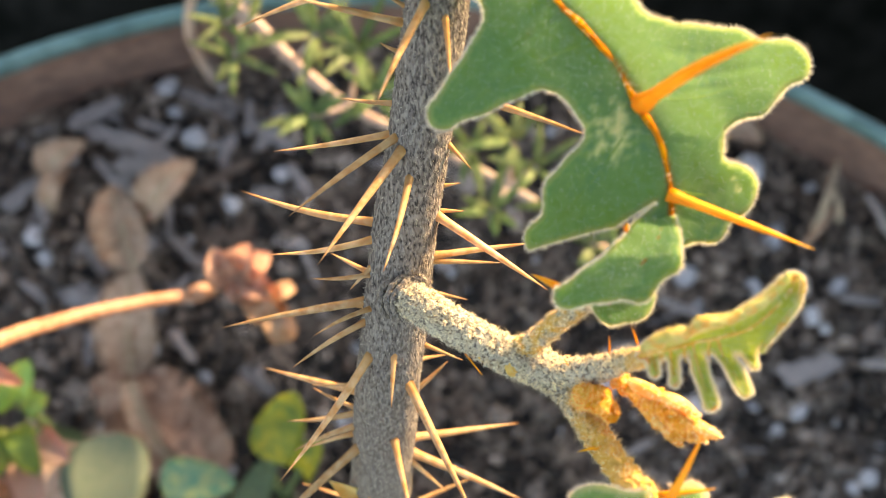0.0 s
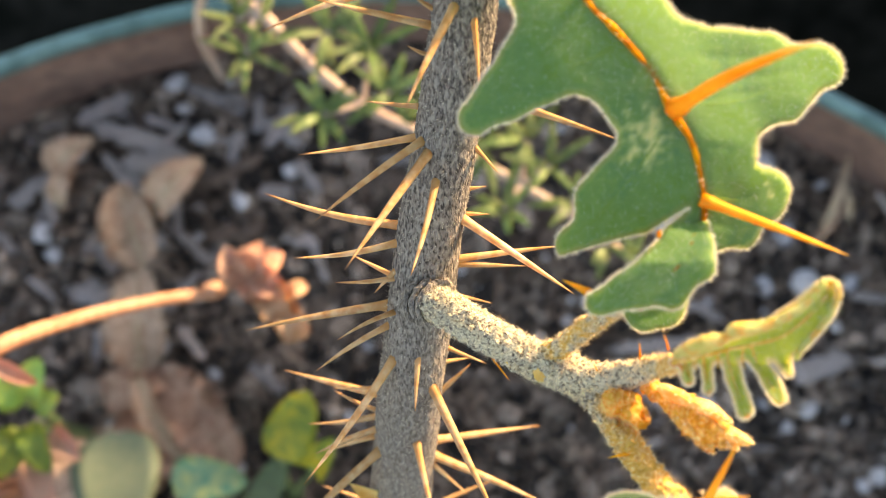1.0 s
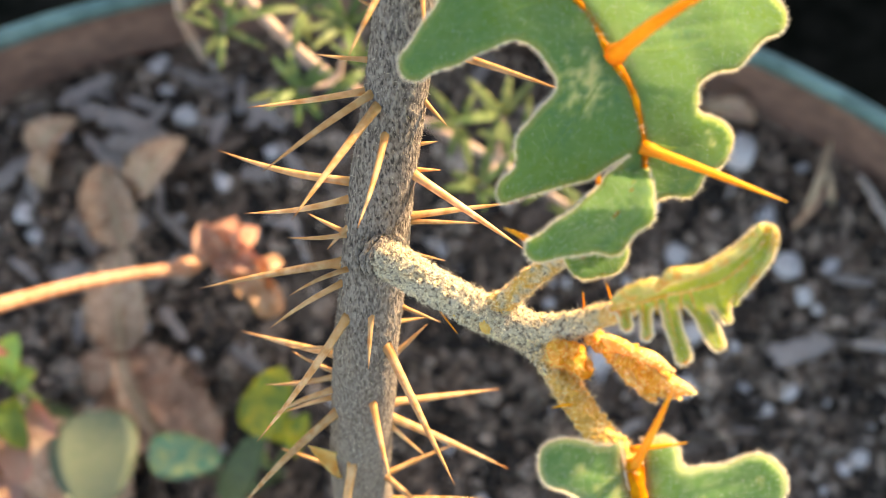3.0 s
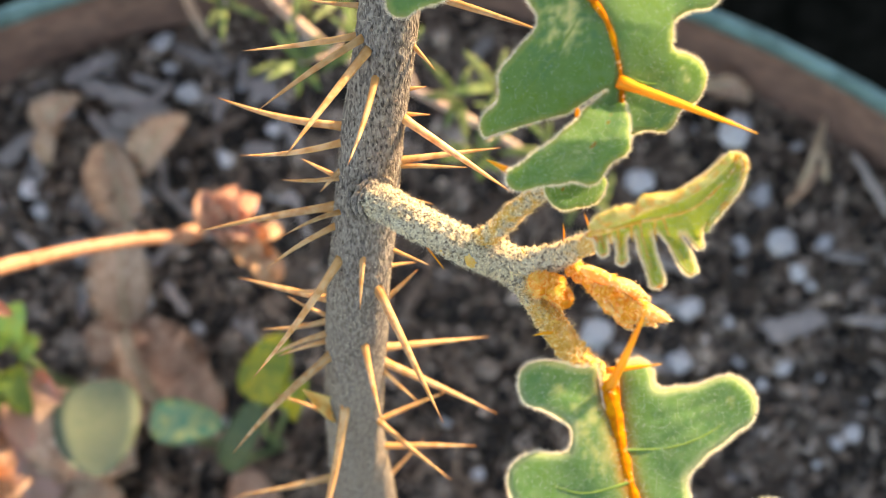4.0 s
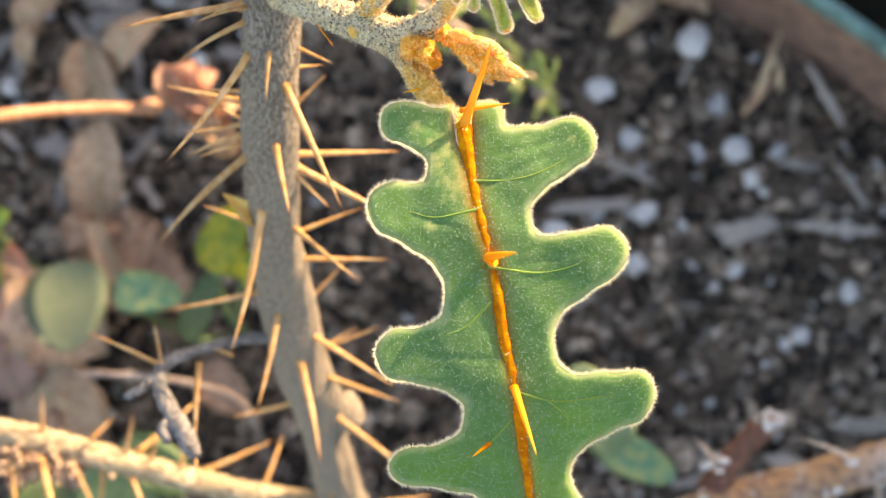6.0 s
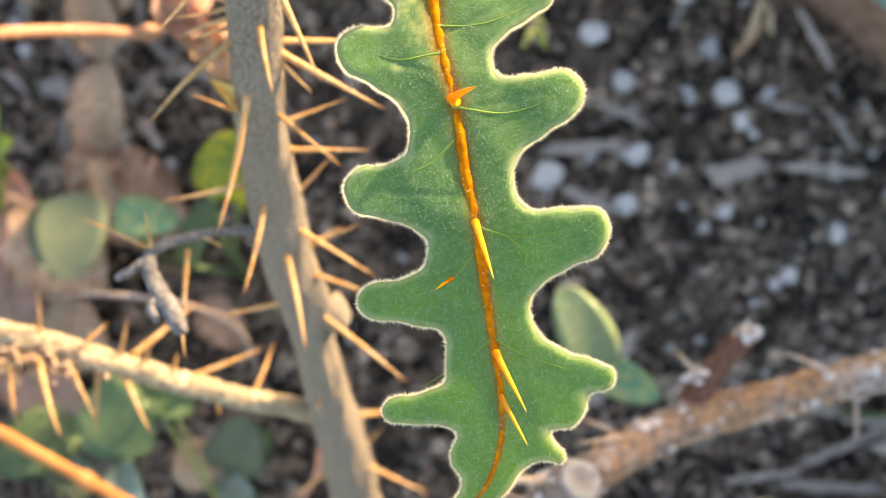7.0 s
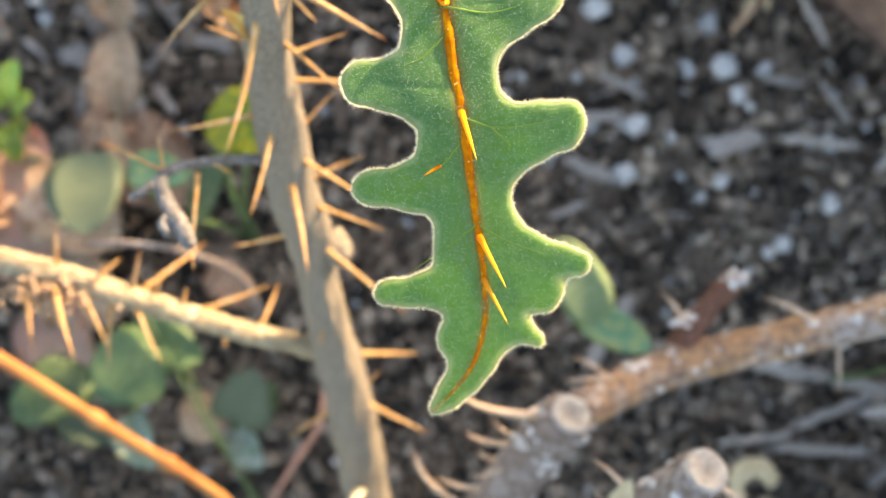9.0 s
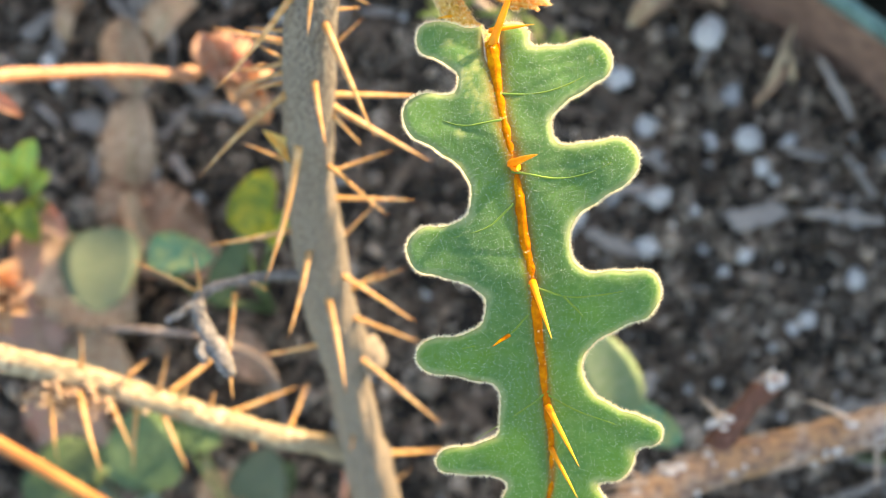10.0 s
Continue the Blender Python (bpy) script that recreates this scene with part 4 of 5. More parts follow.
for line in (((22.6, -14.6), (29.0, -13.8), (36.0, -10.6)), ((25.8, -23.0), (29.6, -23.4), (32.4, -22.8)), ((22.0, -16.4), (18.6, -21.4), (14.6, -26.0)), ((18.0, -8.6), (12.0, -11.0), (6.4, -14.0))):
    side_vein(upper_blade, line, 0.1)


# its two basal lobes, one folded over the stalk and one under it
def basal_rise(y):
    return float(np.interp(y, [-37, -33, -30, -27, -24], [279.6, 281.4, 282.2, 280.8, 278.0]))


lobed_leaf(upper_leaf, UPPER_FELT, [(25.6, -23.4, 0.4), (25.2, -26.0, 0.8), (23.8, -29.6, 1.8), (20.4, -32.4, 1.6), (15.0, -34.0, 0.7)],
           [(25.2, -25.0, 23.6, -29.6, 0.8, 2.3), (23.4, -29.4, 14.2, -34.5, 2.7, 1.0), (23.4, -30.2, 22.4, -34.6, 2.4, 1.2), (24.0, -29.4, 26.3, -31.4, 1.4, 0.9)], basal_rise, (0.05, -0.1), 6, soft=0.7, step=0.3, rib_tint=0.01,
           wave=0.15, hair=0.34, hairs=2600, border=0.2, tuft=350, name="basal_lobe", label="soft green felted lobe folded over the leaf stalk")
lobed_leaf(upper_leaf, UPPER_FELT, [(19.0, -34.0, 0.9), (21.4, -34.6, 1.4), (24.2, -33.6, 0.8)], [(21.2, -34.2, 20.0, -36.3, 1.2, 0.8), (22.0, -34.0, 23.0, -35.6, 1.2, 0.9)], lambda y: 276.4, (0.0, 0.0), 8, soft=0.8,
           step=0.3, rib_tint=0.01, wave=0.1, hair=0.3, hairs=800, border=0.2, tuft=60, name="basal_lobe", label="small darker lobe under the leaf")


# the young leaf, still folded
def young_rise(y):
    return float(np.interp(y, [-46, -42, -40, -38, -35, -31], [282.6, 282.2, 281.8, 283.4, 285, 286]))


YOUNG_RIB = [(22.4, -39.9, 0.4), (24.8, -39.4, 0.7), (27.5, -38.7, 1.0), (30.2, -38.2, 1.4), (32.9, -37.4, 2.1), (35.0, -35.7, 1.9), (36.5, -33.9, 1.35), (37.1, -32.7, 0.9)]
YOUNG_LOBES = [(23.7, -40.0, 24.0, -42.2, 0.6, 0.6), (25.7, -39.8, 25.9, -43.1, 0.7, 0.65), (28.0, -39.4, 29.6, -45.5, 0.85, 0.85), (30.4, -39.0, 33.3, -44.2, 0.95, 0.85), (32.8, -38.4, 34.2, -41.4, 1.4, 0.5)]
young_leaf = new("leaf")
young_leaf.parent = plant
young_leaf.matrix_parent_inverse = Matrix.Translation(-plant.location)
tagged(young_leaf, label="small unfolding yellow-green leaf with orange felted edges")
young_blade = lobed_leaf(young_leaf, YOUNG_LEAF, YOUNG_RIB, YOUNG_LOBES, young_rise, (-0.1, -0.2), 3, soft=0.3, step=0.18, thickness=0.34, roll=0.32, tuft=500, wave=0.12, rib_tint=0.15, crease=(0.25, 0.28), border=0.4,
                         hair=0.24, hairs=5000, hair_mat=HAIR,
                         patches=((22.6, -39.9, 1.3), (37.2, -32.2, 1.7), (33.4, -44.2, 0.7), (29.6, -45.4, 0.7), (25.9, -43.0, 0.6), (24.0, -42.2, 0.6), (34.2, -41.3, 0.6), (24.4, -40.2, 0.9)))
rib_tube(young_leaf, YOUNG_RIB, young_rise, (0.34, 0.28, 0.22, 0.18, 0.13, 0.09, 0.05, 0.03), mat=YOUNG_RIB_FELT, sunk=0.1)
for line in (((23.6, -39.8), (23.9, -40.8), (24.0, -41.6)), ((25.4, -39.4), (25.6, -40.8), (25.8, -42.2)), ((27.6, -38.8), (28.2, -41.0), (29.0, -43.6)), ((30.0, -38.4), (31.0, -40.4), (32.4, -42.8)),
             ((24.8, -39.4), (24.6, -40.2), (24.8, -41.0)), ((26.8, -39.0), (26.8, -39.9), (27.0, -40.6)), ((29.2, -38.5), (29.2, -39.6), (29.5, -40.6))):
    side_vein(young_blade, line, 0.2, YOUNG_RIB_FELT)
# its upper edge, still rolled in two scallops
for roll_line in ([(22.6, -39.3, 282.4, 0.35), (23.6, -38.7, 283.2, 0.7), (25.0, -38.2, 283.9, 0.85), (26.4, -37.8, 284.3, 0.75), (27.5, -37.5, 284.4, 0.3)],
                  [(27.2, -37.4, 284.6, 0.3), (28.0, -36.9, 285.0, 0.75), (29.4, -36.7, 285.2, 0.7), (31.2, -36.3, 285.4, 0.55), (33.2, -35.3, 285.8, 0.5), (35.0, -33.9, 286.2, 0.42), (36.3, -32.2, 286.6, 0.35)],
                  [(37.5, -32.2, 286.0, 0.3), (37.8, -33.6, 285.6, 0.36), (37.0, -35.4, 284.8, 0.38), (36.0, -37.0, 284.0, 0.36), (34.9, -38.4, 283.2, 0.34), (34.4, -39.6, 282.6, 0.3)]):
    bm = bmesh.new()
    roll_skin = tube(bm, roll_line, 8, 14, 0.18, 1500)
    rolled = part("rolled_margin", bm, ROLLED, young_blade, "cream felted rolled edge")
    fuzz("fuzz", rolled, hairs_on_tube(random.Random(9), *roll_skin, 700, 0.00026), GOLD_HAIR)

# the tip of a third leaf, low beside the canes
def low_rise(y):
    return 222.0


low_leaf = new("leaf")
low_leaf.parent = plant
low_leaf.matrix_parent_inverse = Matrix.Translation(-plant.location)
tagged(low_leaf, label="pale green leaf with a cream felted edge")
lobed_leaf(low_leaf, YOUNG_LEAF, [(4, -160, 1.5), (14, -154, 2.4), (24, -147.6, 2.0), (31, -144.2, 1.0)], [(14, -154, 8, -146, 2.0, 1.4), (14, -154, 22, -160, 2.0, 1.5), (25, -147.4, 32.8, -143.4, 1.8, 0.6)],
           low_rise, (0.1, 0.1), 5, hairs=700)
limb(plant, "leaf_stalk", [(3.5, -152, 96, 1.6), (0, -163, 140, 1.4), (0, -164, 195, 1.2), (5, -159.5, 221.5, 0.9)], FELT)

# the sunlit branch that leaves the stem low down
bm = bmesh.new()
tube(bm, [(-1.2, -117.0, 131.5, 3.4), (-10.5, -115.6, 136.2, 2.6), (-26, -112.4, 143.0, 2.6), (-42, -108.2, 149.0, 2.7), (-57.6, -103.8, 154.0, 2.8), (-72.3, -100.4, 157.0, 2.9),
          (-95, -96.5, 161, 3.0), (-130, -92, 168, 2.8)], 14, 30, 0.45, 420)
low_branch = part("low_branch", bm, LOW_BARK, plant, "cream and grey thorny branch lit from the side")
for b in ([(-31.6, -108.8, 145.1, -17.2, -101.9, 139.1), (-18.6, -111.3, 139.5, -15.6, -100.9, 135.5), (-35.4, -107.2, 148.7, -34.8, -103.7, 148.7), (-41.4, -105.9, 151.0, -39.6, -101.3, 153.0),
           (-46.4, -104.0, 152.6, -44.1, -96.3, 156.6), (-44.4, -104.4, 149.2, -32.9, -92.2, 139.7), (-54.5, -102.5, 153.0, -50.4, -97.4, 149.0), (-53.6, -102.3, 154.3, -51.4, -98.8, 156.8)],
          [(-62.9, -100.0, 157.2, -62.2, -92.3, 161.2), (-62.9, -105.6, 157.0, -53.0, -121.8, 169.2), (-69.2, -104.4, 157.4, -65.4, -120.5, 160.4), (-56.8, -106.6, 154.7, -50.0, -118.6, 155.7),
           (-51.7, -108.2, 150.0, -52.6, -123.1, 146.0), (-45.3, -109.7, 151.2, -38.2, -121.5, 154.2), (-26.8, -114.1, 143.9, -25.4, -117.2, 144.4), (-84, -102, 160, -80, -114, 165)]):
    for x0, y0, z0, x1, y1, z1 in b:
        thorn(low_branch, (x0, y0, z0), (x1, y1, z1), bend=0.03, thick=1.1)
# withered flower clump under the branch
bm = bmesh.new()
rng = random.Random(11)
for _ in range(420):
    c = Vector((-66.0 + rng.gauss(0, 5.0), -106.2 + rng.gauss(0, 2.0), 155.5 + rng.gauss(0, 1.8))) / 1000
    r = bmesh.ops.create_icosphere(bm, subdivisions=1, radius=rng.uniform(0.0003, 0.0009))
    for v in r["verts"]:
        v.co = v.co + c
tagged(part("withered_clump", bm, DRY, low_branch, "withered straw-brown flower clump"), kind="stuff")

# the dead grey twig on the stem
bm = bmesh.new()
tube(bm, [(-7.5, -80, 186, 1.5), (-11, -79.6, 190, 1.15), (-16, -80.6, 195, 0.95), (-21.5, -82.4, 201, 0.95), (-26, -85.0, 206, 1.15), (-26.0, -88.5, 209, 1.35), (-23.5, -92.5, 211.5, 1.5),
          (-20.5, -96.5, 213.2, 1.7), (-18.4, -99.6, 214, 1.2)], 7, 14, 0.35, 900)
twig = part("twig", bm, TWIG, plant, "dead grey crooked twig")
limb(twig, "spur", [(-26.2, -86.5, 207.5, 1.0), (-28.5, -88.6, 209, 0.9), (-31.2, -90.6, 210, 0.8)], TWIG, rough=0.3, rough_scale=900)
limb(twig, "spur", [(-22.6, -94.0, 212, 1.0), (-24.2, -95.4, 213, 1.1), (-23.0, -97.6, 213.6, 0.8)], TWIG, rough=0.3, rough_scale=900)
for b, t in (((-26, -85.4, 207), (-39.3, -79.9, 207.7)), ((-26.2, -85.6, 207.4), (-27.6, -77.6, 209)), ((-18.6, -98.6, 214), (-17.6, -104, 214.5)), ((-16.4, -83.2, 197), (-20.4, -81.6, 200)),
             ((-21.0, -85.0, 202), (-21.8, -100, 199))):
    thorn(twig, b, t, THORN, 0.02, 0.85)


# ---- the pruned canes ----
def flakes(parent, line, radius, count, seed, spread=1.0):
    """White flaky patches on old bark, one part."""
    rng = random.Random(seed)
    p = glide(line, 8)
    _, s1, s2 = frames_along(p[:, :3])
    bm = bmesh.new()
    for _ in range(count):
        i = rng.randrange(len(p))
        a = rng.uniform(0, 2 * math.pi)
        way = Vector(s1[i] * math.cos(a) + s2[i] * math.sin(a))
        c = (Vector(p[i, :3]) + way * p[i, 3] * 0.98) / 1000
        r = bmesh.ops.create_icosphere(bm, subdivisions=2, radius=rng.uniform(0.0005, 0.0017) * spread)
        squash = rng.uniform(0.5, 2.0)
        for v in r["verts"]:
            v.co = c + v.co * (1 + 0.5 * noise.noise(v.co * 900 + c * 500)) - way * v.co.dot(way) * 0.55 + Vector((v.co.x * (squash - 1), 0, 0))
    return tagged(part("flaking_bark", bm, WHITE_FLAKE, parent, "white flaking bark patches"), kind="stuff")


def cut_face(parent, at, way, radius, label):
    """A cut end with a raised bark ring and a sunken pith."""
    bm = bmesh.new()
    way = Vector(way).normalized()
    turn = way.to_track_quat("Z", "Y").to_matrix()
    rings = []
    for r, h in ((1.04, -1.0), (1.10, -0.2), (1.04, 0.30), (0.90, 0.42), (0.72, 0.16), (0.5, 0.10), (0.34, 0.02), (0.20, -0.35), (0.02, -0.4)):
        ring = []
        for j in range(24):
            a = 2 * math.pi * j / 24
            q = Vector((r * radius * math.cos(a), r * radius * math.sin(a), h * radius * 0.35))
            q *= 1 + 0.07 * noise.fractal(q * 0.5 + Vector(at), 1, 2, 3)
            ring.append(bm.verts.new((Vector(at) + turn @ q) / 1000))
        rings.append(ring)
    for a, b in zip(rings, rings[1:]):
        for j in range(24):
            bm.faces.new((a[j], a[(j + 1) % 24], b[(j + 1) % 24], b[j]))
    ob = part("cut_end", bm, CUT_WOOD, parent, label)
    middle = Vector(at) / 1000
    set_attribute(ob.data, "pith", [min(max(1.3 - (v.co - middle).length / radius * 1000 * 1.6, 0), 1) for v in ob.data.vertices])
    return ob


cane = thing("pruned_cane", (0.20, -0.10, 0.0), "brown pruned thorny cane with white flaking bark", "cane")
CANE_A = [(232, -96, -10, 6.4), (215, -92, 60, 6.3), (185, -92, 104, 6.2), (152, -96.5, 117, 5.2), (136, -100.6, 118.5, 5.1), (120, -105.4, 118.5, 4.9), (101, -111.0, 119.5, 4.8), (86, -115.0, 121.5, 5.1),
          (72, -120.6, 126.0, 5.0), (63, -125.4, 131.0, 4.8), (57, -128.4, 136, 4.6)]
bm = bmesh.new()
tube(bm, CANE_A, 9, 26, 0.6, 260)
bark = part("bark", bm, CANE_BARK, cane, "peeling orange-brown bark")
flakes(bark, CANE_A[3:], 5, 85, 5, 0.8)
STUB = [(83, -112.5, 121, 4.0), (85.4, -107, 123.5, 3.2), (89.4, -101, 126.5, 2.8), (94, -95.4, 129.5, 2.9)]
bm = bmesh.new()
tube(bm, STUB, 7, 20, 0.35, 300)
stub = part("side_stub", bm, STUB_BARK, cane, "smooth red-brown cut side stub")
cut_face(stub, (94.6, -94.6, 130), (0.5, 0.75, 0.4), 2.4, "white shaggy cut end")
flakes(stub, [(83, -109, 126, 3.6), (86, -107, 125, 4.4)], 4, 8, 8, 1.1)
flakes(stub, [(93.4, -96.2, 129.6, 2.4), (95.4, -93.6, 130.8, 2.6)], 4, 22, 9, 0.6)
for b in [(66.4, -120.3, 131.0, 53.6, -121.5, 140.0), (63.2, -119.1, 130.0, 55.3, -115.6, 140.0), (68.8, -123.2, 130.0, 64.5, -128.0, 134.0), (82.2, -104.1, 126.0, 75.9, -99.1, 134.0),
          (115.5, -104.0, 122.0, 101.4, -98.9, 130.0), (123.3, -109.5, 115.0, 124.5, -121.0, 112.0), (101, -114, 124, 96, -116, 126)]:
    thorn(bark, b[:3], b[3:], PALE_THORN, 0.03, 1.35)

old_cane = thing("pruned_cane", (0.016, -0.205, 0.0), "grey-mauve old cane with a pale ringed cut", "cane")
CANE_B = [(16, -208, -12, 7.6), (20, -192, 40, 7.4), (28, -172, 82, 7.2), (37.0, -156, 108, 7.0), (45, -143, 125, 6.7), (51, -134, 137, 6.3), (54.6, -129.4, 144, 6.0)]
bm = bmesh.new()
tube(bm, CANE_B, 9, 26, 0.6, 240, round_end=False)
old_bark = part("bark", bm, GREY_CANE, old_cane, "grey-mauve weathered bark")
cut_face(old_cane, (55.2, -128.8, 145.0), (0.28, 0.42, 0.86), 4.3, "pale ringed cut end")
flakes(old_bark, CANE_B[3:], 6, 40, 15)
for b in [(47.6, -129.6, 141.5, 27.6, -124.8, 150.0), (42.6, -137.1, 131.0, 30.9, -134.3, 140.0), (38.0, -141.4, 127.0, 33.8, -139.0, 131.0), (41.0, -142.7, 129.0, 31.5, -145.4, 131.0),
          (34.6, -148.9, 121.0, 24.0, -145.9, 128.0), (30.4, -154.2, 115.0, 18.5, -139.0, 136.0), (44.0, -135.5, 133.0, 37.0, -131.0, 138.0)]:
    thorn(old_bark, b[:3], b[3:], PALE_THORN, -0.09, 1.45)

front_cane = thing("pruned_cane", (0.030, -0.225, 0.0), "short grey cane with a fresh cream cut and brown tear", "cane")
CANE_C = [(28, -230, -12, 6.2), (34, -212, 60, 6.0), (45, -185, 120, 5.8), (57, -161, 158, 5.7), (66, -149.5, 172, 5.6), (73, -142.8, 182, 5.3), (78.4, -137.4, 189, 4.9)]
bm = bmesh.new()
tube(bm, CANE_C, 9, 24, 0.6, 260, round_end=False)
front_bark = part("bark", bm, GREY_CANE, front_cane, "pale grey furrowed bark")
cut_face(front_cane, (79.0, -136.8, 190.0), (0.35, 0.45, 0.82), 4.2, "fresh cream cut end")
bm = bmesh.new()
tube(bm, [(72.6, -143.6, 186.4, 0.8), (75.0, -142.6, 187.0, 2.4), (78.4, -141.2, 187.6, 2.6), (81.2, -140.2, 187.6, 1.4), (82.6, -139.6, 187.0, 0.4)], 6, 16, 0.8, 400)
part("bark_tear", bm, BROWN_DRY, front_bark, "rust-brown torn bark patch")
flakes(front_bark, CANE_C[3:], 5, 30, 25)
for b in [(65.8, -143.6, 179.0, 56.8, -135.4, 190.0), (71.0, -142.0, 185.0, 71.7, -137.1, 190.0), (82.4, -140.0, 185.0, 95.5, -148.5, 180.0), (62.0, -149.0, 174.0, 58, -142, 178)]:
    thorn(front_bark, b[:3], b[3:], PALE_THORN, 0.04, 1.2)
simple_leaf(front_bark, HUSK, (62, -148.5, 177), (65.0, -139.5, 184), 6, sag=0.1, name="shoot_leaf", label="tiny cream bract")


# ---- the green sprig behind the stem ----
sprig = thing("green_sprig", (-0.075, 0.055, 0.0), "sprawling sprig with pinkish stem and narrow fleshy leaves", "plant")
SPRIG_LINE = [(-75, 55, -6, 1.5), (-72, 56, 50, 1.45), (-62, 56.5, 92, 1.35), (-48.7, 49, 100, 1.5), (-36.1, 36.6, 98, 1.5), (-22, 25.2, 98, 1.3), (-2, 15.6, 97, 1.15), (17.2, 5.8, 95, 1.1),
              (30, -2, 93.5, 0.9), (41, -9, 92, 0.7)]
limb(sprig, "stem", SPRIG_LINE, SPRIG_STEM, rough=0.15)
rng = random.Random(21)
for cx, cy, cz, leaves, reach in ((-50, 37, 102, 11, 9), (-53, 46, 100, 8, 8), (-44, 52, 104, 7, 8), (-30, 42, 104, 14, 11), (-20, 38, 103, 13, 11), (-31, 22, 102, 13, 9), (-15, 27, 104, 12, 10),
                                  (-6, 24, 102, 7, 9), (8, 14, 100, 10, 10), (18, 16, 100, 10, 10), (13, -1, 99, 9, 8), (24, 10, 98, 8, 9), (30, 1, 97, 8, 9), (38, -9, 96, 11, 8), (44, -14, 95, 6, 8)):
    for i in range(leaves):
        a = 2 * math.pi * (i + rng.uniform(-0.3, 0.3)) / leaves
        lift = rng.uniform(0.05, 0.9)
        if i % 3 == 0:
            continue
        size = reach * rng.uniform(0.8, 1.5)
        tip = (cx + math.cos(a) * size, cy + math.sin(a) * size, cz + lift * size * 0.7)
        simple_leaf(sprig, SPRIG_LEAF, (cx + math.cos(a) * 0.6, cy + math.sin(a) * 0.6, cz), tip, rng.uniform(1.7, 2.6), sag=rng.uniform(0.02, 0.14), curl=0.3, thick=0.8, blunt=1.4)
    near = min(SPRIG_LINE[3:], key=lambda p: (p[0] - cx) ** 2 + (p[1] - cy) ** 2)
    limb(sprig, "side_stem", [(near[0], near[1], near[2], 0.7), ((near[0] + cx) / 2, (near[1] + cy) / 2, (near[2] + cz) / 2, 0.6), (cx, cy, cz, 0.6)], SPRIG_STEM, around=8, steps=4)


# ---- the red and orange stalks with their leaves ----
red = thing("red_stalk", (-0.135, -0.075, 0.0), "sunlit coral-red stalk ending in a tuft of coral leaves", "plant")
limb(red, "stalk", [(-135, -75, -6, 2.2), (-134, -70, 70, 2.2), (-118, -55, 135, 2.0), (-94, -38, 155, 1.9), (-81, -29.4, 135, 1.6), (-67.8, -24.4, 118, 1.5), (-57.5, -21.4, 105, 1.45), (-48, -17.5, 104, 1.1)], RED_STEM,
     "coral-red jointed stalk")
limb(red, "node", [(-58.6, -21.8, 106, 1.9), (-56.6, -21.0, 104, 2.3), (-54.6, -20.2, 103, 1.8)], RED_STEM)
for b, t, w, m in (((-50, -18.5, 104), (-54, -9, 110), 8, RED_LEAF), ((-48, -17.5, 105), (-44, -8, 110), 8, RED_LEAF), ((-47, -17.5, 104), (-38, -11, 108), 7, RED_LEAF), ((-47, -18, 104), (-37, -22, 108), 8, RED_LEAF),
                   ((-46, -19, 103), (-38, -31, 103), 8, PEACH_LEAF), ((-41, -22, 103), (-32, -20, 106), 5, PEACH_LEAF), ((-40, -24, 102), (-35, -35, 100), 8, PEACH_LEAF), ((-49, -19, 104), (-46, -25, 106), 6, RED_LEAF)):
    simple_leaf(red, m, b, tuple(p + (q - p) * 0.8 for p, q in zip(b, t)), w, sag=0.25, curl=0.8, thick=1.0, blunt=2.4, crumple=1.6)
for b, t, w in (((-95, -37, 156), (-88, -34, 162), 6), ((-96, -37, 156), (-100, -26, 164), 7), ((-95, -37, 155), (-91, -28, 160), 7), ((-93, -37, 155), (-84, -43, 148), 4), ((-97, -38, 156), (-108, -40, 162), 8)):
    simple_leaf(red, RED_LEAF, b, t, w, sag=0.2, curl=0.6, thick=0.8, crumple=0.6)
for b, t, w in (((-118, -60, 110), (-110, -72, 116), 8), ((-119, -62, 108), (-107, -66, 112), 7), ((-119, -60, 106), (-112, -81, 104), 8), ((-121, -64, 104), (-116, -88, 98), 9), ((-119, -70, 100), (-107, -78, 104), 6)):
    simple_leaf(red, RED_LEAF, b, t, w, sag=0.2, curl=0.6, thick=0.8, crumple=0.8)
limb(red, "side_stalk", [(-134, -76, -4, 1.8), (-130, -80, 50, 1.7), (-114, -82, 92, 1.6), (-101, -82.5, 104, 1.3)], RED_STEM)
for b, t, w in (((-101, -82, 104), (-96, -73, 110), 8), ((-101, -83, 104), (-91, -80, 111), 8), ((-101, -83, 104), (-92, -87, 110), 8), ((-102, -83, 104), (-98, -93, 108), 8), ((-102, -82, 105), (-105, -74, 112), 8),
                ((-102, -83, 105), (-108, -90, 110), 8), ((-101, -82, 106), (-97, -82, 116), 7)):
    simple_leaf(red, PEACH_LEAF, b, t, w, sag=0.2, curl=0.6, thick=0.9, blunt=1.5, crumple=0.6)

orange = thing("orange_stalk", (-0.036, -0.205, 0.0), "bare glossy orange stalk leaning over the soil", "plant")
limb(orange, "stalk", [(-34, -205, -8, 1.9), (-37, -186, 22, 1.95), (-41.5, -166.5, 45, 1.7), (-50.4, -156.4, 60, 1.75), (-68, -141, 88, 1.75), (-87, -124.7, 115, 1.8), (-120, -100, 150, 2.0), (-150, -80, 165, 1.8)], ORANGE_STEM)
for p in ((-56, -151.6, 68.5), (-71, -138.5, 92.5)):
    limb(orange, "node", [(p[0] - 1.5, p[1] + 1.3, p[2] + 2.2, 2.0), (*p, 2.6), (p[0] + 1.5, p[1] - 1.3, p[2] - 2.2, 2.0)], ORANGE_STEM)


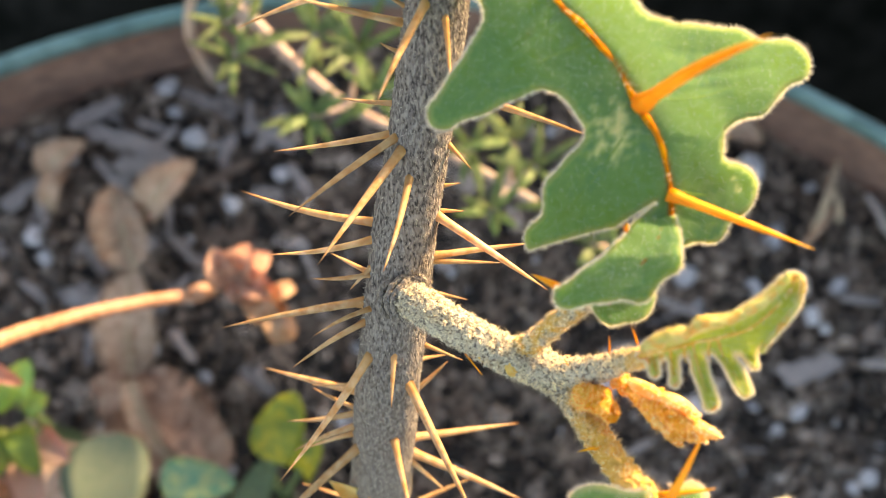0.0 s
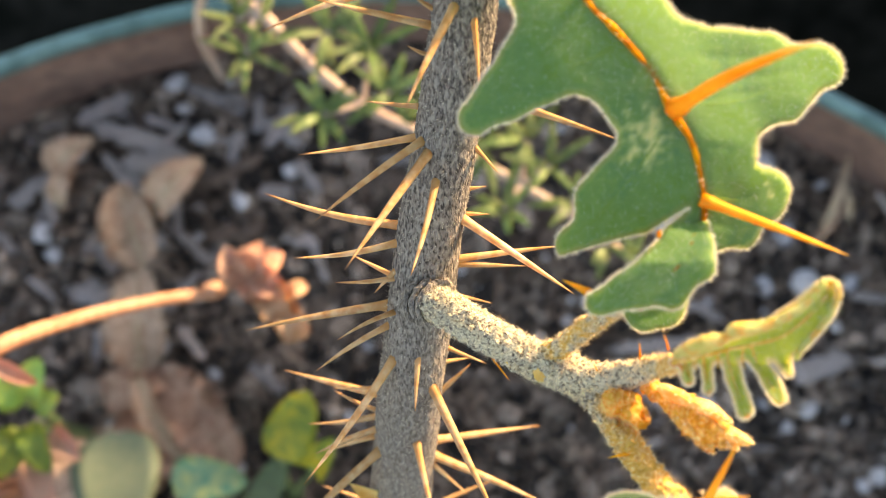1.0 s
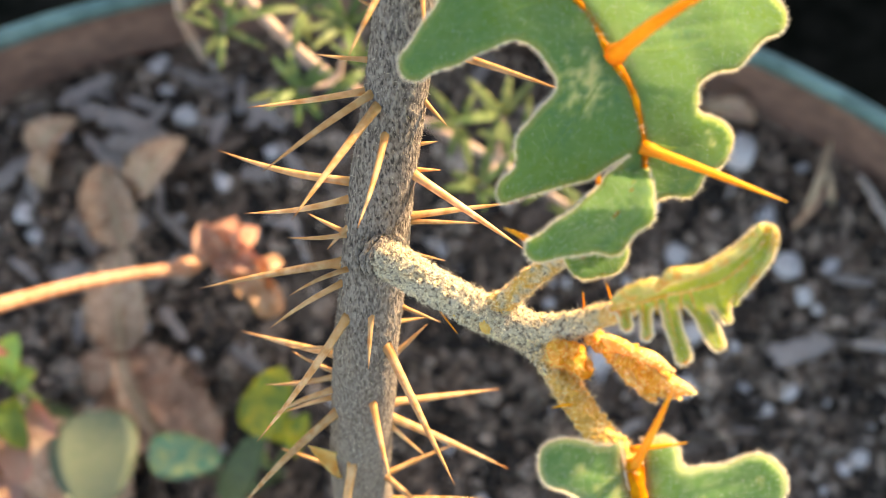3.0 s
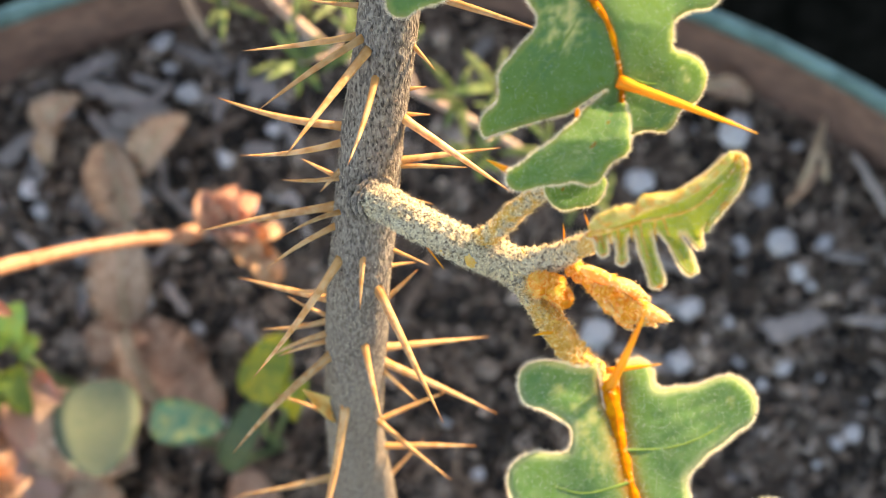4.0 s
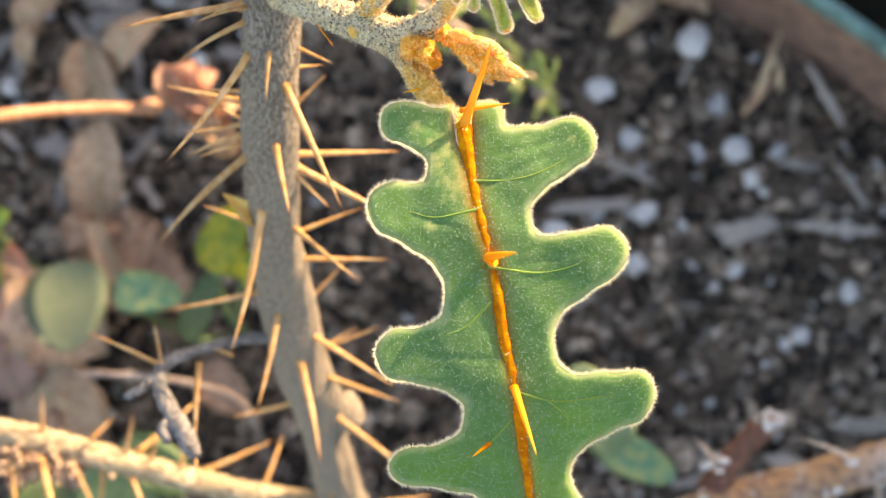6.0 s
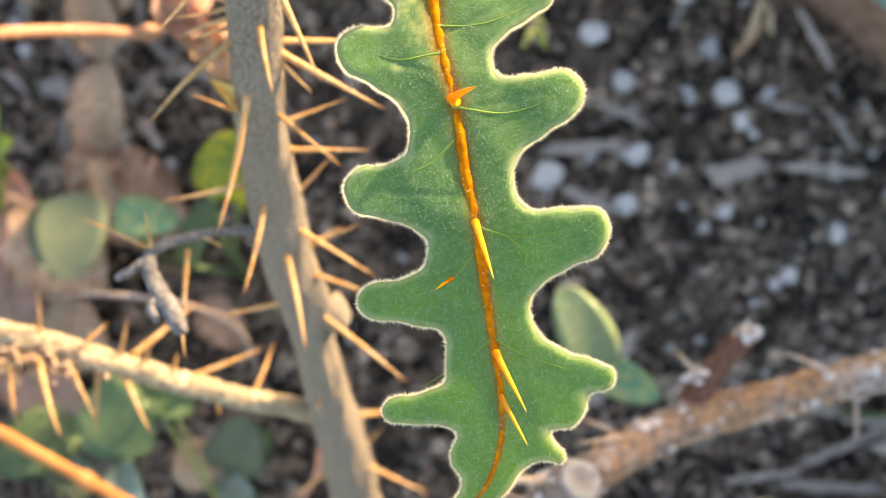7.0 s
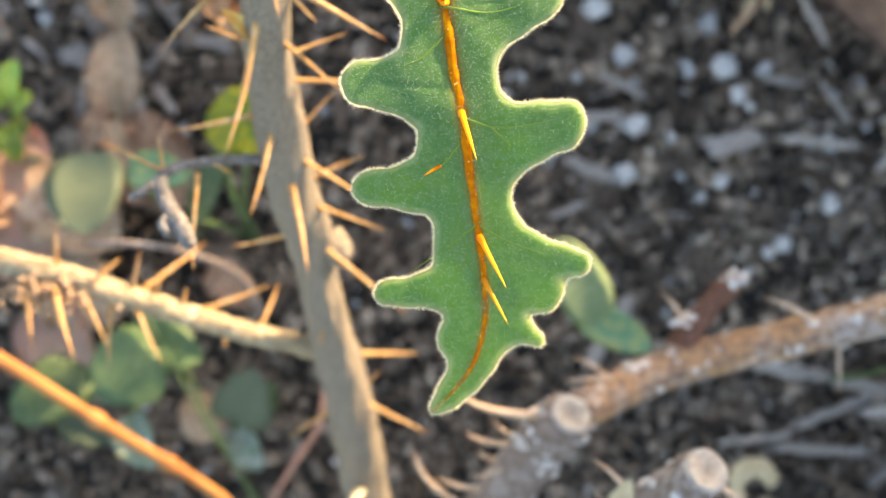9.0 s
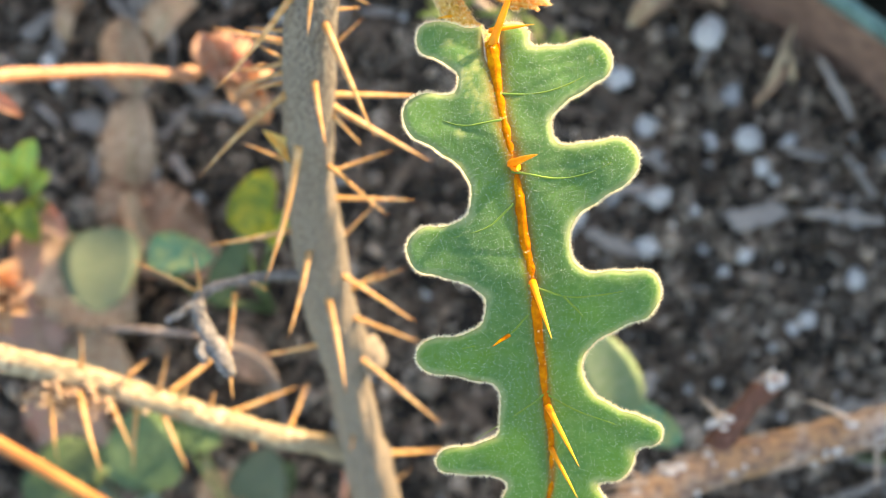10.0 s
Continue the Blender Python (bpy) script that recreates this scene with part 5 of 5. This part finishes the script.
# ---- the low leafy plants ----
def leafy(at, label, leaves, stem_mat=None, name="leafy_plant"):
    """A low plant: a stem from the soil to each leaf. leaves: (base, tip, width, material, sag, curl, crumple)."""
    top = thing(name, mm(*at, 0), label, "plant")
    for i, (b, t, w, m, sag, curl, crumple) in enumerate(leaves):
        limb(top, "stem", [(at[0], at[1], -4, 1.2), ((at[0] * 2 + b[0]) / 3, (at[1] * 2 + b[1]) / 3, b[2] * 0.5, 1.0), (*b, 0.7)], stem_mat or GREEN, around=8, steps=5)
        simple_leaf(top, m, b, t, w, sag=sag, curl=curl, crumple=crumple, seed=i, thick=0.7, blunt=1.7)
    return top


leafy((-92, -62), "broad olive-green leaves low over the soil", [
    ((-94, -57, 44), (-92, -84, 52), 25, OLIVE, 0.08, 0.12, 0.5), ((-104, -60, 40), (-112, -80, 46), 18, DRY, 0.1, 0.2, 0.9)], SPRIG_STEM)
leafy((-66, -78), "glossy blue-green leaf with a yellowing edge", [
    ((-72, -67, 76), (-52, -68, 80), 12, TEAL_LEAF, 0.12, 0.3, 0.3)])
leafy((-48, -78), "yellowing leaf beside a narrow green one", [
    ((-42, -62, 88), (-35, -45, 96), 13, YELLOW_LEAF, 0.1, 0.3, 0.3), ((-52, -80, 72), (-41, -60, 86), 9, GREEN, 0.1, 0.3, 0.2), ((-34, -64, 92), (-28, -56, 100), 8, YELLOW_LEAF, 0.2, 0.7, 0.4)])
leafy((-112, -60), "bright green and yellow rosette with pinkish leaves", [
    ((-110, -47, 74), (-105, -37, 82), 9, BRIGHT_GREEN, 0.15, 0.3, 0.2), ((-112, -48, 72), (-120, -41, 78), 10, BRIGHT_GREEN, 0.15, 0.3, 0.2), ((-108, -50, 74), (-101, -46, 79), 7, BRIGHT_GREEN, 0.15, 0.3, 0.2),
    ((-110, -54, 72), (-103, -66, 78), 9, YELLOW_LEAF, 0.2, 0.4, 0.2), ((-112, -56, 70), (-118, -68, 76), 11, YELLOW_LEAF, 0.2, 0.4, 0.2), ((-106, -56, 68), (-97, -63, 72), 8, PINK_LEAF, 0.2, 0.4, 0.3),
    ((-110, -60, 66), (-106, -76, 68), 10, PINK_LEAF, 0.2, 0.4, 0.3)])
leafy((-72, -122), "soft green leaves with pale curled edges", [
    ((-84, -118, 52), (-62, -132, 60), 24, GREEN, 0.1, 0.1, 0.8), ((-76, -112, 48), (-52, -121, 54), 17, GREEN, 0.1, 0.2, 0.6), ((-92, -126, 40), (-112, -142, 46), 20, GREEN, 0.1, 0.2, 0.8),
    ((-80, -140, 30), (-70, -156, 34), 14, GREY_GREEN, 0.2, 0.5, 1.2), ((-100, -138, 32), (-84, -148, 34), 15, OLIVE, 0.1, 0.4, 1.0)])
leafy((-46, -138), "curled green leaf with a brown edge and a pale underside", [
    ((-44, -142, 24), (-40, -123, 34), 20, OLIVE, 0.15, 0.3, 1.0), ((-42, -138, 26), (-33, -128, 30), 14, GREEN, 0.15, 0.4, 0.8), ((-48, -144, 18), (-38, -156, 20), 12, GREY_GREEN, 0.2, 0.5, 1.4),
    ((-54, -132, 20), (-60, -148, 22), 16, DRY, 0.2, 0.4, 1.0)])
leafy((70, -92), "pale oval seedling leaf above a blue-green one", [
    ((65, -106, 93), (52, -84, 100), 15, SEEDLING_LEAF, 0.06, 0.12, 0.2), ((59, -103, 91), (79, -112, 92), 11, TEAL_LEAF, 0.1, 0.2, 0.2)], name="seedling")
leafy((150, -118), "small yellow-green leaf beside the cane", [((146, -112, 100), (137.4, -109, 112), 7, GREEN, 0.2, 0.4, 0.2)], name="seedling")
thin = thing("thin_stems", (-0.030, -0.185, 0.0), "thin dull mauve and grey-green stems", "plant")
limb(thin, "stem", [(-42, -188, -4, 0.8), (-34, -168, 26, 0.9), (-22, -150, 48, 0.85), (-14, -138, 62, 0.8), (-12, -122, 70, 0.6)], PINK_LEAF)
limb(thin, "stem", [(-30, -182, -4, 0.7), (-44, -152, 40, 0.55), (-54, -130, 62, 0.5), (-66, -108, 70, 0.5)], GREEN)
limb(thin, "stem", [(-36, -180, -4, 0.7), (-46, -150, 36, 0.55), (-56, -124, 56, 0.5)], GREEN)
limb(thin, "stem", [(-40, -120, -4, 1.2), (-38, -98, 60, 1.2), (-50, -91, 84, 0.9), (-66, -89.5, 92, 0.9), (-80, -89.4, 84, 0.9)], GREY_CANE)


# ---- dry leaves on the soil ----
def dry_leaf(label, pieces, name="dry_leaf"):
    b = pieces[0][0]
    top = thing(name, mm(b[0], b[1], 0), label, "leaf")
    for i, (b, t, w, m, sag, curl, crumple) in enumerate(pieces):
        simple_leaf(top, m, b, t, w, sag=sag, curl=curl, crumple=crumple, seed=i * 3.1 + b[0], thick=0.6, blunt=1.6, name="blade")
        a, c = Vector(b), Vector(t)
        span = (c - a).length
        lift = sag * span + 0.6
        limb(top, "midrib", [(*(a + Vector((0, 0, 0.3))), 0.7), (*((a * 2 + c) / 3 + Vector((0, 0, lift * 0.87))), 0.6), (*((a + c * 2) / 3 + Vector((0, 0, lift * 0.87))), 0.45), (*c, 0.25)], HUSK if m == DRY else DRY, around=8, steps=4)
    return top


dry_leaf("tan dry oblong leaf lying on the soil", [((-98, -42, 3), (-99, -6, 7), 20, DRY, 0.12, 0.4, 2.0)])
dry_leaf("tan dry leaf twisted into a funnel", [((-97, -7, 8), (-104, 19, 12), 17, DRY, 0.1, 0.8, 2.5), ((-94, 8, 12), (-78, 26, 14), 13, DRY, 0.35, 0.6, 1.2)])
dry_leaf("brown curled dry leaf on the soil", [((-100, -46, 6), (-70, -66, 10), 34, BROWN_DRY, 0.22, 0.35, 4.5), ((-84, -44, 4), (-66, -70, 8), 20, BROWN_DRY, 0.3, 0.6, 4.0), ((-97, -39, 14), (-81, -68, 16), 7, DRY, 0.28, 1.2, 1.5), ((-108, -48, 6), (-86, -42, 14), 12, BROWN_DRY, 0.3, 0.8, 2.0)])
dry_leaf("tan crumpled dry leaf near the rosette", [((-118, -66, 6), (-92, -84, 14), 34, DRY, 0.2, 0.3, 4.0)])
dry_leaf("pinkish dry leaf at the planter's edge", [((-130, -70, 4), (-120, -100, 10), 30, PINK_LEAF, 0.2, 0.2, 2.0)])
dry_leaf("bleached dry curl on the soil", [((-128, 22, 2), (-114, 34, 6), 11, DRY, 0.4, 0.7, 1.2), ((-126, 12, 2), (-120, 28, 5), 8, DRY, 0.4, 0.6, 1.0)])
dry_leaf("brown dry leaf under the thorny branch", [((-62, -88, 2), (-46, -102, 8), 16, BROWN_DRY, 0.2, 0.3, 2.0)])
dry_leaf("tan withered stalk bits beside the rim", [((117, 3, 2), (125, 28, 9), 3, DRY, 0.15, 0.3, 1.0), ((126, 8, 3), (123, 20, 7), 2.5, DRY, 0.2, 0.3, 1.0), ((114, 0, 2), (126, 14, 4), 2.5, BROWN_DRY, 0.2, 0.3, 1.0)])
dry_leaf("tan dry curl lying near the rim", [((70, 26, 4), (86, 38, 8), 8, DRY, 0.4, 0.7, 1.4), ((84, 38, 8), (102, 34, 4), 7, DRY, 0.35, 0.6, 1.2)])

dry_leaf("large pinkish-tan dry leaf spread beside the thin stems", [((-120, -92, 8), (-90, -108, 14), 28, DRY, 0.1, 0.15, 2.0), ((-122, -104, 6), (-98, -132, 12), 26, PINK_LEAF, 0.15, 0.2, 2.0)])

# a pale curled husk
bm = bmesh.new()
ring = [(120.0 + 6 * math.cos(a), -153 + 6.6 * math.sin(a), 30 + 3 * math.sin(a * 0.5), 2.6 + 0.7 * math.sin(a)) for a in np.linspace(0.3, 5.6, 12)]
tube(bm, ring, 4, 12, 0.5, 300, flat=0.5)
husk = thing("husk", mm(118, -158, 0), "pale curled dry husk on a bark piece", "husk")
part("shell", bm, HUSK, husk)
limb(husk, "stalk", [(122, -160, -4, 2.2), (122, -160, 12, 2.0), (119, -158.4, 28, 2.0)], CHIP)


# ---- what lies on the soil ----
def lump(seed, stretch, rough, subdivisions=2):
    """A rough little body one unit across."""
    bm = bmesh.new()
    bmesh.ops.create_icosphere(bm, subdivisions=subdivisions, radius=0.5)
    for v in bm.verts:
        v.co *= 1 + rough * noise.fractal(v.co * 2.3 + Vector((seed * 3.7, seed, 0)), 1, 2, 3)
        v.co = Vector((v.co.x * stretch[0], v.co.y * stretch[1], v.co.z * stretch[2]))
    return bm


def splinter(seed):
    """A flat, ragged, ridged piece of bark one unit long."""
    rng = random.Random(seed)
    bm = bmesh.new()
    rows, count = [], 11
    skew = rng.uniform(-0.12, 0.12)
    edge = [[rng.uniform(0.5, 1.15) for _ in range(count)] for _ in range(2)]
    for i in range(count):
        t = i / (count - 1) - 0.5
        body = 0.17 * min(1, (0.5 - abs(t)) * rng.uniform(4, 9) + 0.12)
        s = skew * t + rng.uniform(-0.012, 0.012)
        h = 0.05 * math.cos(t * 3) + rng.uniform(-0.012, 0.012)
        row = [(t, s - body * edge[0][i], h - 0.02)]
        for a in (-0.6, -0.2, 0.2, 0.6):
            row.append((t + rng.uniform(-0.025, 0.025), s + body * a, h + 0.04 + rng.uniform(-0.022, 0.022)))
        row += [(t, s + body * edge[1][i], h - 0.02), (t, s, h - 0.08)]
        rows.append([bm.verts.new(p) for p in row])
    for a, b in zip(rows, rows[1:]):
        for j in range(7):
            bm.faces.new((a[j], a[(j + 1) % 7], b[(j + 1) % 7], b[j]))
    bm.faces.new(rows[0][::-1])
    bm.faces.new(rows[-1])
    return bm


def mesh_of(name, bm, mat):
    mesh = bpy.data.meshes.new(name)
    bmesh.ops.recalc_face_normals(bm, faces=bm.faces)
    bm.to_mesh(mesh)
    bm.free()
    mesh.materials.append(mat)
    return mesh


def lay(name, mesh, x, y, size, turn, label, category, group, sink=0.25, tilt=0.0, width=1.0):
    ob = new(name, mesh)
    ob.matrix_world = Matrix.Translation((x, y, soil_height(x, y) + size * sink)) @ pose(0, 0, 0, tilt, tilt * 0.6, turn) @ Matrix.Diagonal((size, size * width, size, 1))
    return tagged(ob, label, category, group)


def inside_pot(x, y):
    return math.hypot(x - POT_X, y - POT_Y) < 0.279


PERLITES = [mesh_of("perlite", lump(i, (1, 0.8, 0.7), 0.35), PERLITE) for i in range(6)]
CHIPS = [mesh_of("bark_chip", splinter(i), CHIP) for i in range(6)]
PALE_CHIPS = [mesh_of("wood_chip", splinter(20 + i), PALE_WOOD) for i in range(4)]
rng = random.Random(42)
# the grains that stand out: x, y, size
for x, y, s in ((112, -12, 11), (77.5, -8.5, 9), (106, 3.5, 8.5), (97, 24, 12), (82, -33.5, 9.5), (79.5, -49.5, 10), (117.5, -21, 7.5), (112, -52, 6), (105, -59, 7), (134, -72.5, 7), (149.5, -58, 7.5), (148.5, -37, 7.5),
                (99, -13, 7), (67, -32, 7), (82, -19, 6), (67, 8, 10), (52.5, -41.4, 12), (126, -12, 6), (100, -87, 6), (94, -38, 5), (138, -64, 5), (-90, 53, 7.5), (-67.5, 14.5, 7), (-129, -2, 7), (-121, 30, 6),
                (-52, 24, 6), (64, 6, 6.5), (-80, 36, 9), (-87, 44, 6), (-109, 14, 8), (-131, 4, 8)):
    lay("perlite", rng.choice(PERLITES), x / 1000, y / 1000, s / 1000, rng.uniform(0, 360), "white perlite grain lying on the soil", "perlite", "perlite grains", 0.22)
for _ in range(170):
    x, y = rng.uniform(-0.19, 0.22), rng.uniform(-0.24, 0.07)
    if inside_pot(x, y):
        lay("perlite", rng.choice(PERLITES), x, y, rng.choice((0.0018, 0.0025, 0.003, 0.004, 0.005)), rng.uniform(0, 360), "white perlite grain lying on the soil", "perlite", "perlite grains", 0.2)
for x, y, s, turn, width in ((114, -39, 24, 10, 1.1), (66, -31.5, 32, 3, 0.5), (-106, 38, 14, 100, 1.8), (-95, 27, 22, 10, 1.2), (-70, 33, 12, 60, 1.2), (-103, 35, 27, 160, 0.8), (-112, 44, 20, 20, 1), (-128, 28, 18, 75, 0.7), (140, 6, 24, -60, 0.4), (148, -22, 22, -55, 0.4), (60, -64, 14, 30, 0.6), (-118, -14, 16, 10, 1)):
    lay("wood_chip", rng.choice(PALE_CHIPS), x / 1000, y / 1000, s / 1000, turn, "pale weathered wood chip lying on the soil", "wood chip", "wood chips", 0.12, 0, width)
for _ in range(420):
    x, y = rng.uniform(-0.19, 0.22), rng.uniform(-0.24, 0.07)
    if inside_pot(x, y):
        pale = rng.random() < 0.1
        lay("wood_chip" if pale else "bark_chip", rng.choice(PALE_CHIPS if pale else CHIPS), x, y, rng.choice((0.006, 0.008, 0.011, 0.015, 0.02)), rng.uniform(0, 360),
            "pale weathered wood chip lying on the soil" if pale else "brown bark chip lying on the soil", "wood chip" if pale else "bark chip", "wood chips" if pale else "bark chips", 0.1, rng.uniform(-14, 14), rng.uniform(0.35, 1.1))

# grey litter that gathers along the far wall
for _ in range(70):
    x, y = rng.gauss(-0.095, 0.035), rng.gauss(0.012, 0.028)
    if inside_pot(x, y):
        lay("wood_chip", rng.choice(PALE_CHIPS), x, y, rng.choice((0.007, 0.01, 0.014, 0.018)), rng.uniform(0, 360),
            "pale weathered wood chip lying on the soil", "wood chip", "wood chips", 0.14, rng.uniform(-20, 20), rng.uniform(0.5, 1.2))

for _ in range(20):
    x, y = rng.uniform(0.07, 0.20), rng.uniform(-0.19, 0.03)
    if inside_pot(x, y):
        lay("wood_chip", rng.choice(PALE_CHIPS), x, y, rng.choice((0.006, 0.009, 0.013, 0.02, 0.03)), rng.uniform(0, 360),
            "pale weathered wood chip lying on the soil", "wood chip", "wood chips", 0.14, rng.uniform(-12, 12), rng.uniform(0.2, 0.7))

# grey sticks beside the canes
for _ in range(22):
    x, y = rng.uniform(0.10, 0.20), rng.uniform(-0.20, -0.105)
    if inside_pot(x, y):
        grey = rng.random() < 0.4
        lay("wood_chip" if grey else "bark_chip", rng.choice(PALE_CHIPS if grey else CHIPS), x, y, rng.choice((0.016, 0.022, 0.03, 0.036)), rng.gauss(-20, 45),
            "pale weathered wood chip lying on the soil" if grey else "brown bark chip lying on the soil", "wood chip" if grey else "bark chip", "wood chips" if grey else "bark chips", 0.14, rng.uniform(-10, 10), rng.uniform(0.15, 0.4))

for _ in range(60):
    x, y = rng.uniform(0.07, 0.20), rng.uniform(-0.15, 0.0)
    if inside_pot(x, y):
        lay("perlite", rng.choice(PERLITES), x, y, rng.choice((0.0015, 0.002, 0.003, 0.004)), rng.uniform(0, 360), "white perlite grain lying on the soil", "perlite", "perlite grains", 0.2)

# crumbs of soil
rng = random.Random(77)
verts, faces = [], []
shape = bmesh.new()
bmesh.ops.create_icosphere(shape, subdivisions=1, radius=0.5)
shape.verts.ensure_lookup_table()
unit = [v.co.copy() for v in shape.verts]
sides = [[v.index for v in f.verts] for f in shape.faces]
shape.free()
for _ in range(17000):
    x, y = rng.uniform(-0.19, 0.22), rng.uniform(-0.23, 0.07)
    if not inside_pot(x, y):
        continue
    size = 0.0009 + 0.0066 * rng.random() ** 4
    at = Vector((x, y, soil_height(x, y) + size * 0.2))
    k = len(verts)
    sx, sy = rng.uniform(0.6, 1.4), rng.uniform(0.6, 1.4)
    for u in unit:
        j = 1 + rng.uniform(-0.28, 0.28)
        verts.append((at.x + u.x * size * sx * j, at.y + u.y * size * sy * j, at.z + u.z * size * j))
    faces += [[k + i for i in f] for f in sides]
mesh = bpy.data.meshes.new("soil_crumbs")
mesh.from_pydata(verts, [], faces)
tagged(linked("soil_crumbs", mesh, CRUMB), "dark brown soil crumbs strewn over the planter", "soil", kind="stuff")

# fine pale grit where the soil has dried
verts, faces = [], []
for _ in range(4200):
    x, y = rng.uniform(0.06, 0.21), rng.uniform(-0.19, -0.03)
    if not inside_pot(x, y):
        continue
    size = 0.0007 + 0.0025 * rng.random() ** 3
    at = Vector((x, y, soil_height(x, y) + size * 0.4 + rng.choice((0.0, 0.001, 0.002))))
    k = len(verts)
    for u in unit:
        j = 1 + rng.uniform(-0.28, 0.28)
        verts.append((at.x + u.x * size * j, at.y + u.y * size * j, at.z + u.z * size * j))
    faces += [[k + i for i in f] for f in sides]
mesh = bpy.data.meshes.new("pale_grit")
mesh.from_pydata(verts, [], faces)
tagged(linked("pale_grit", mesh, GRIT), "pale dry grit strewn over the soil", "grit", kind="stuff")
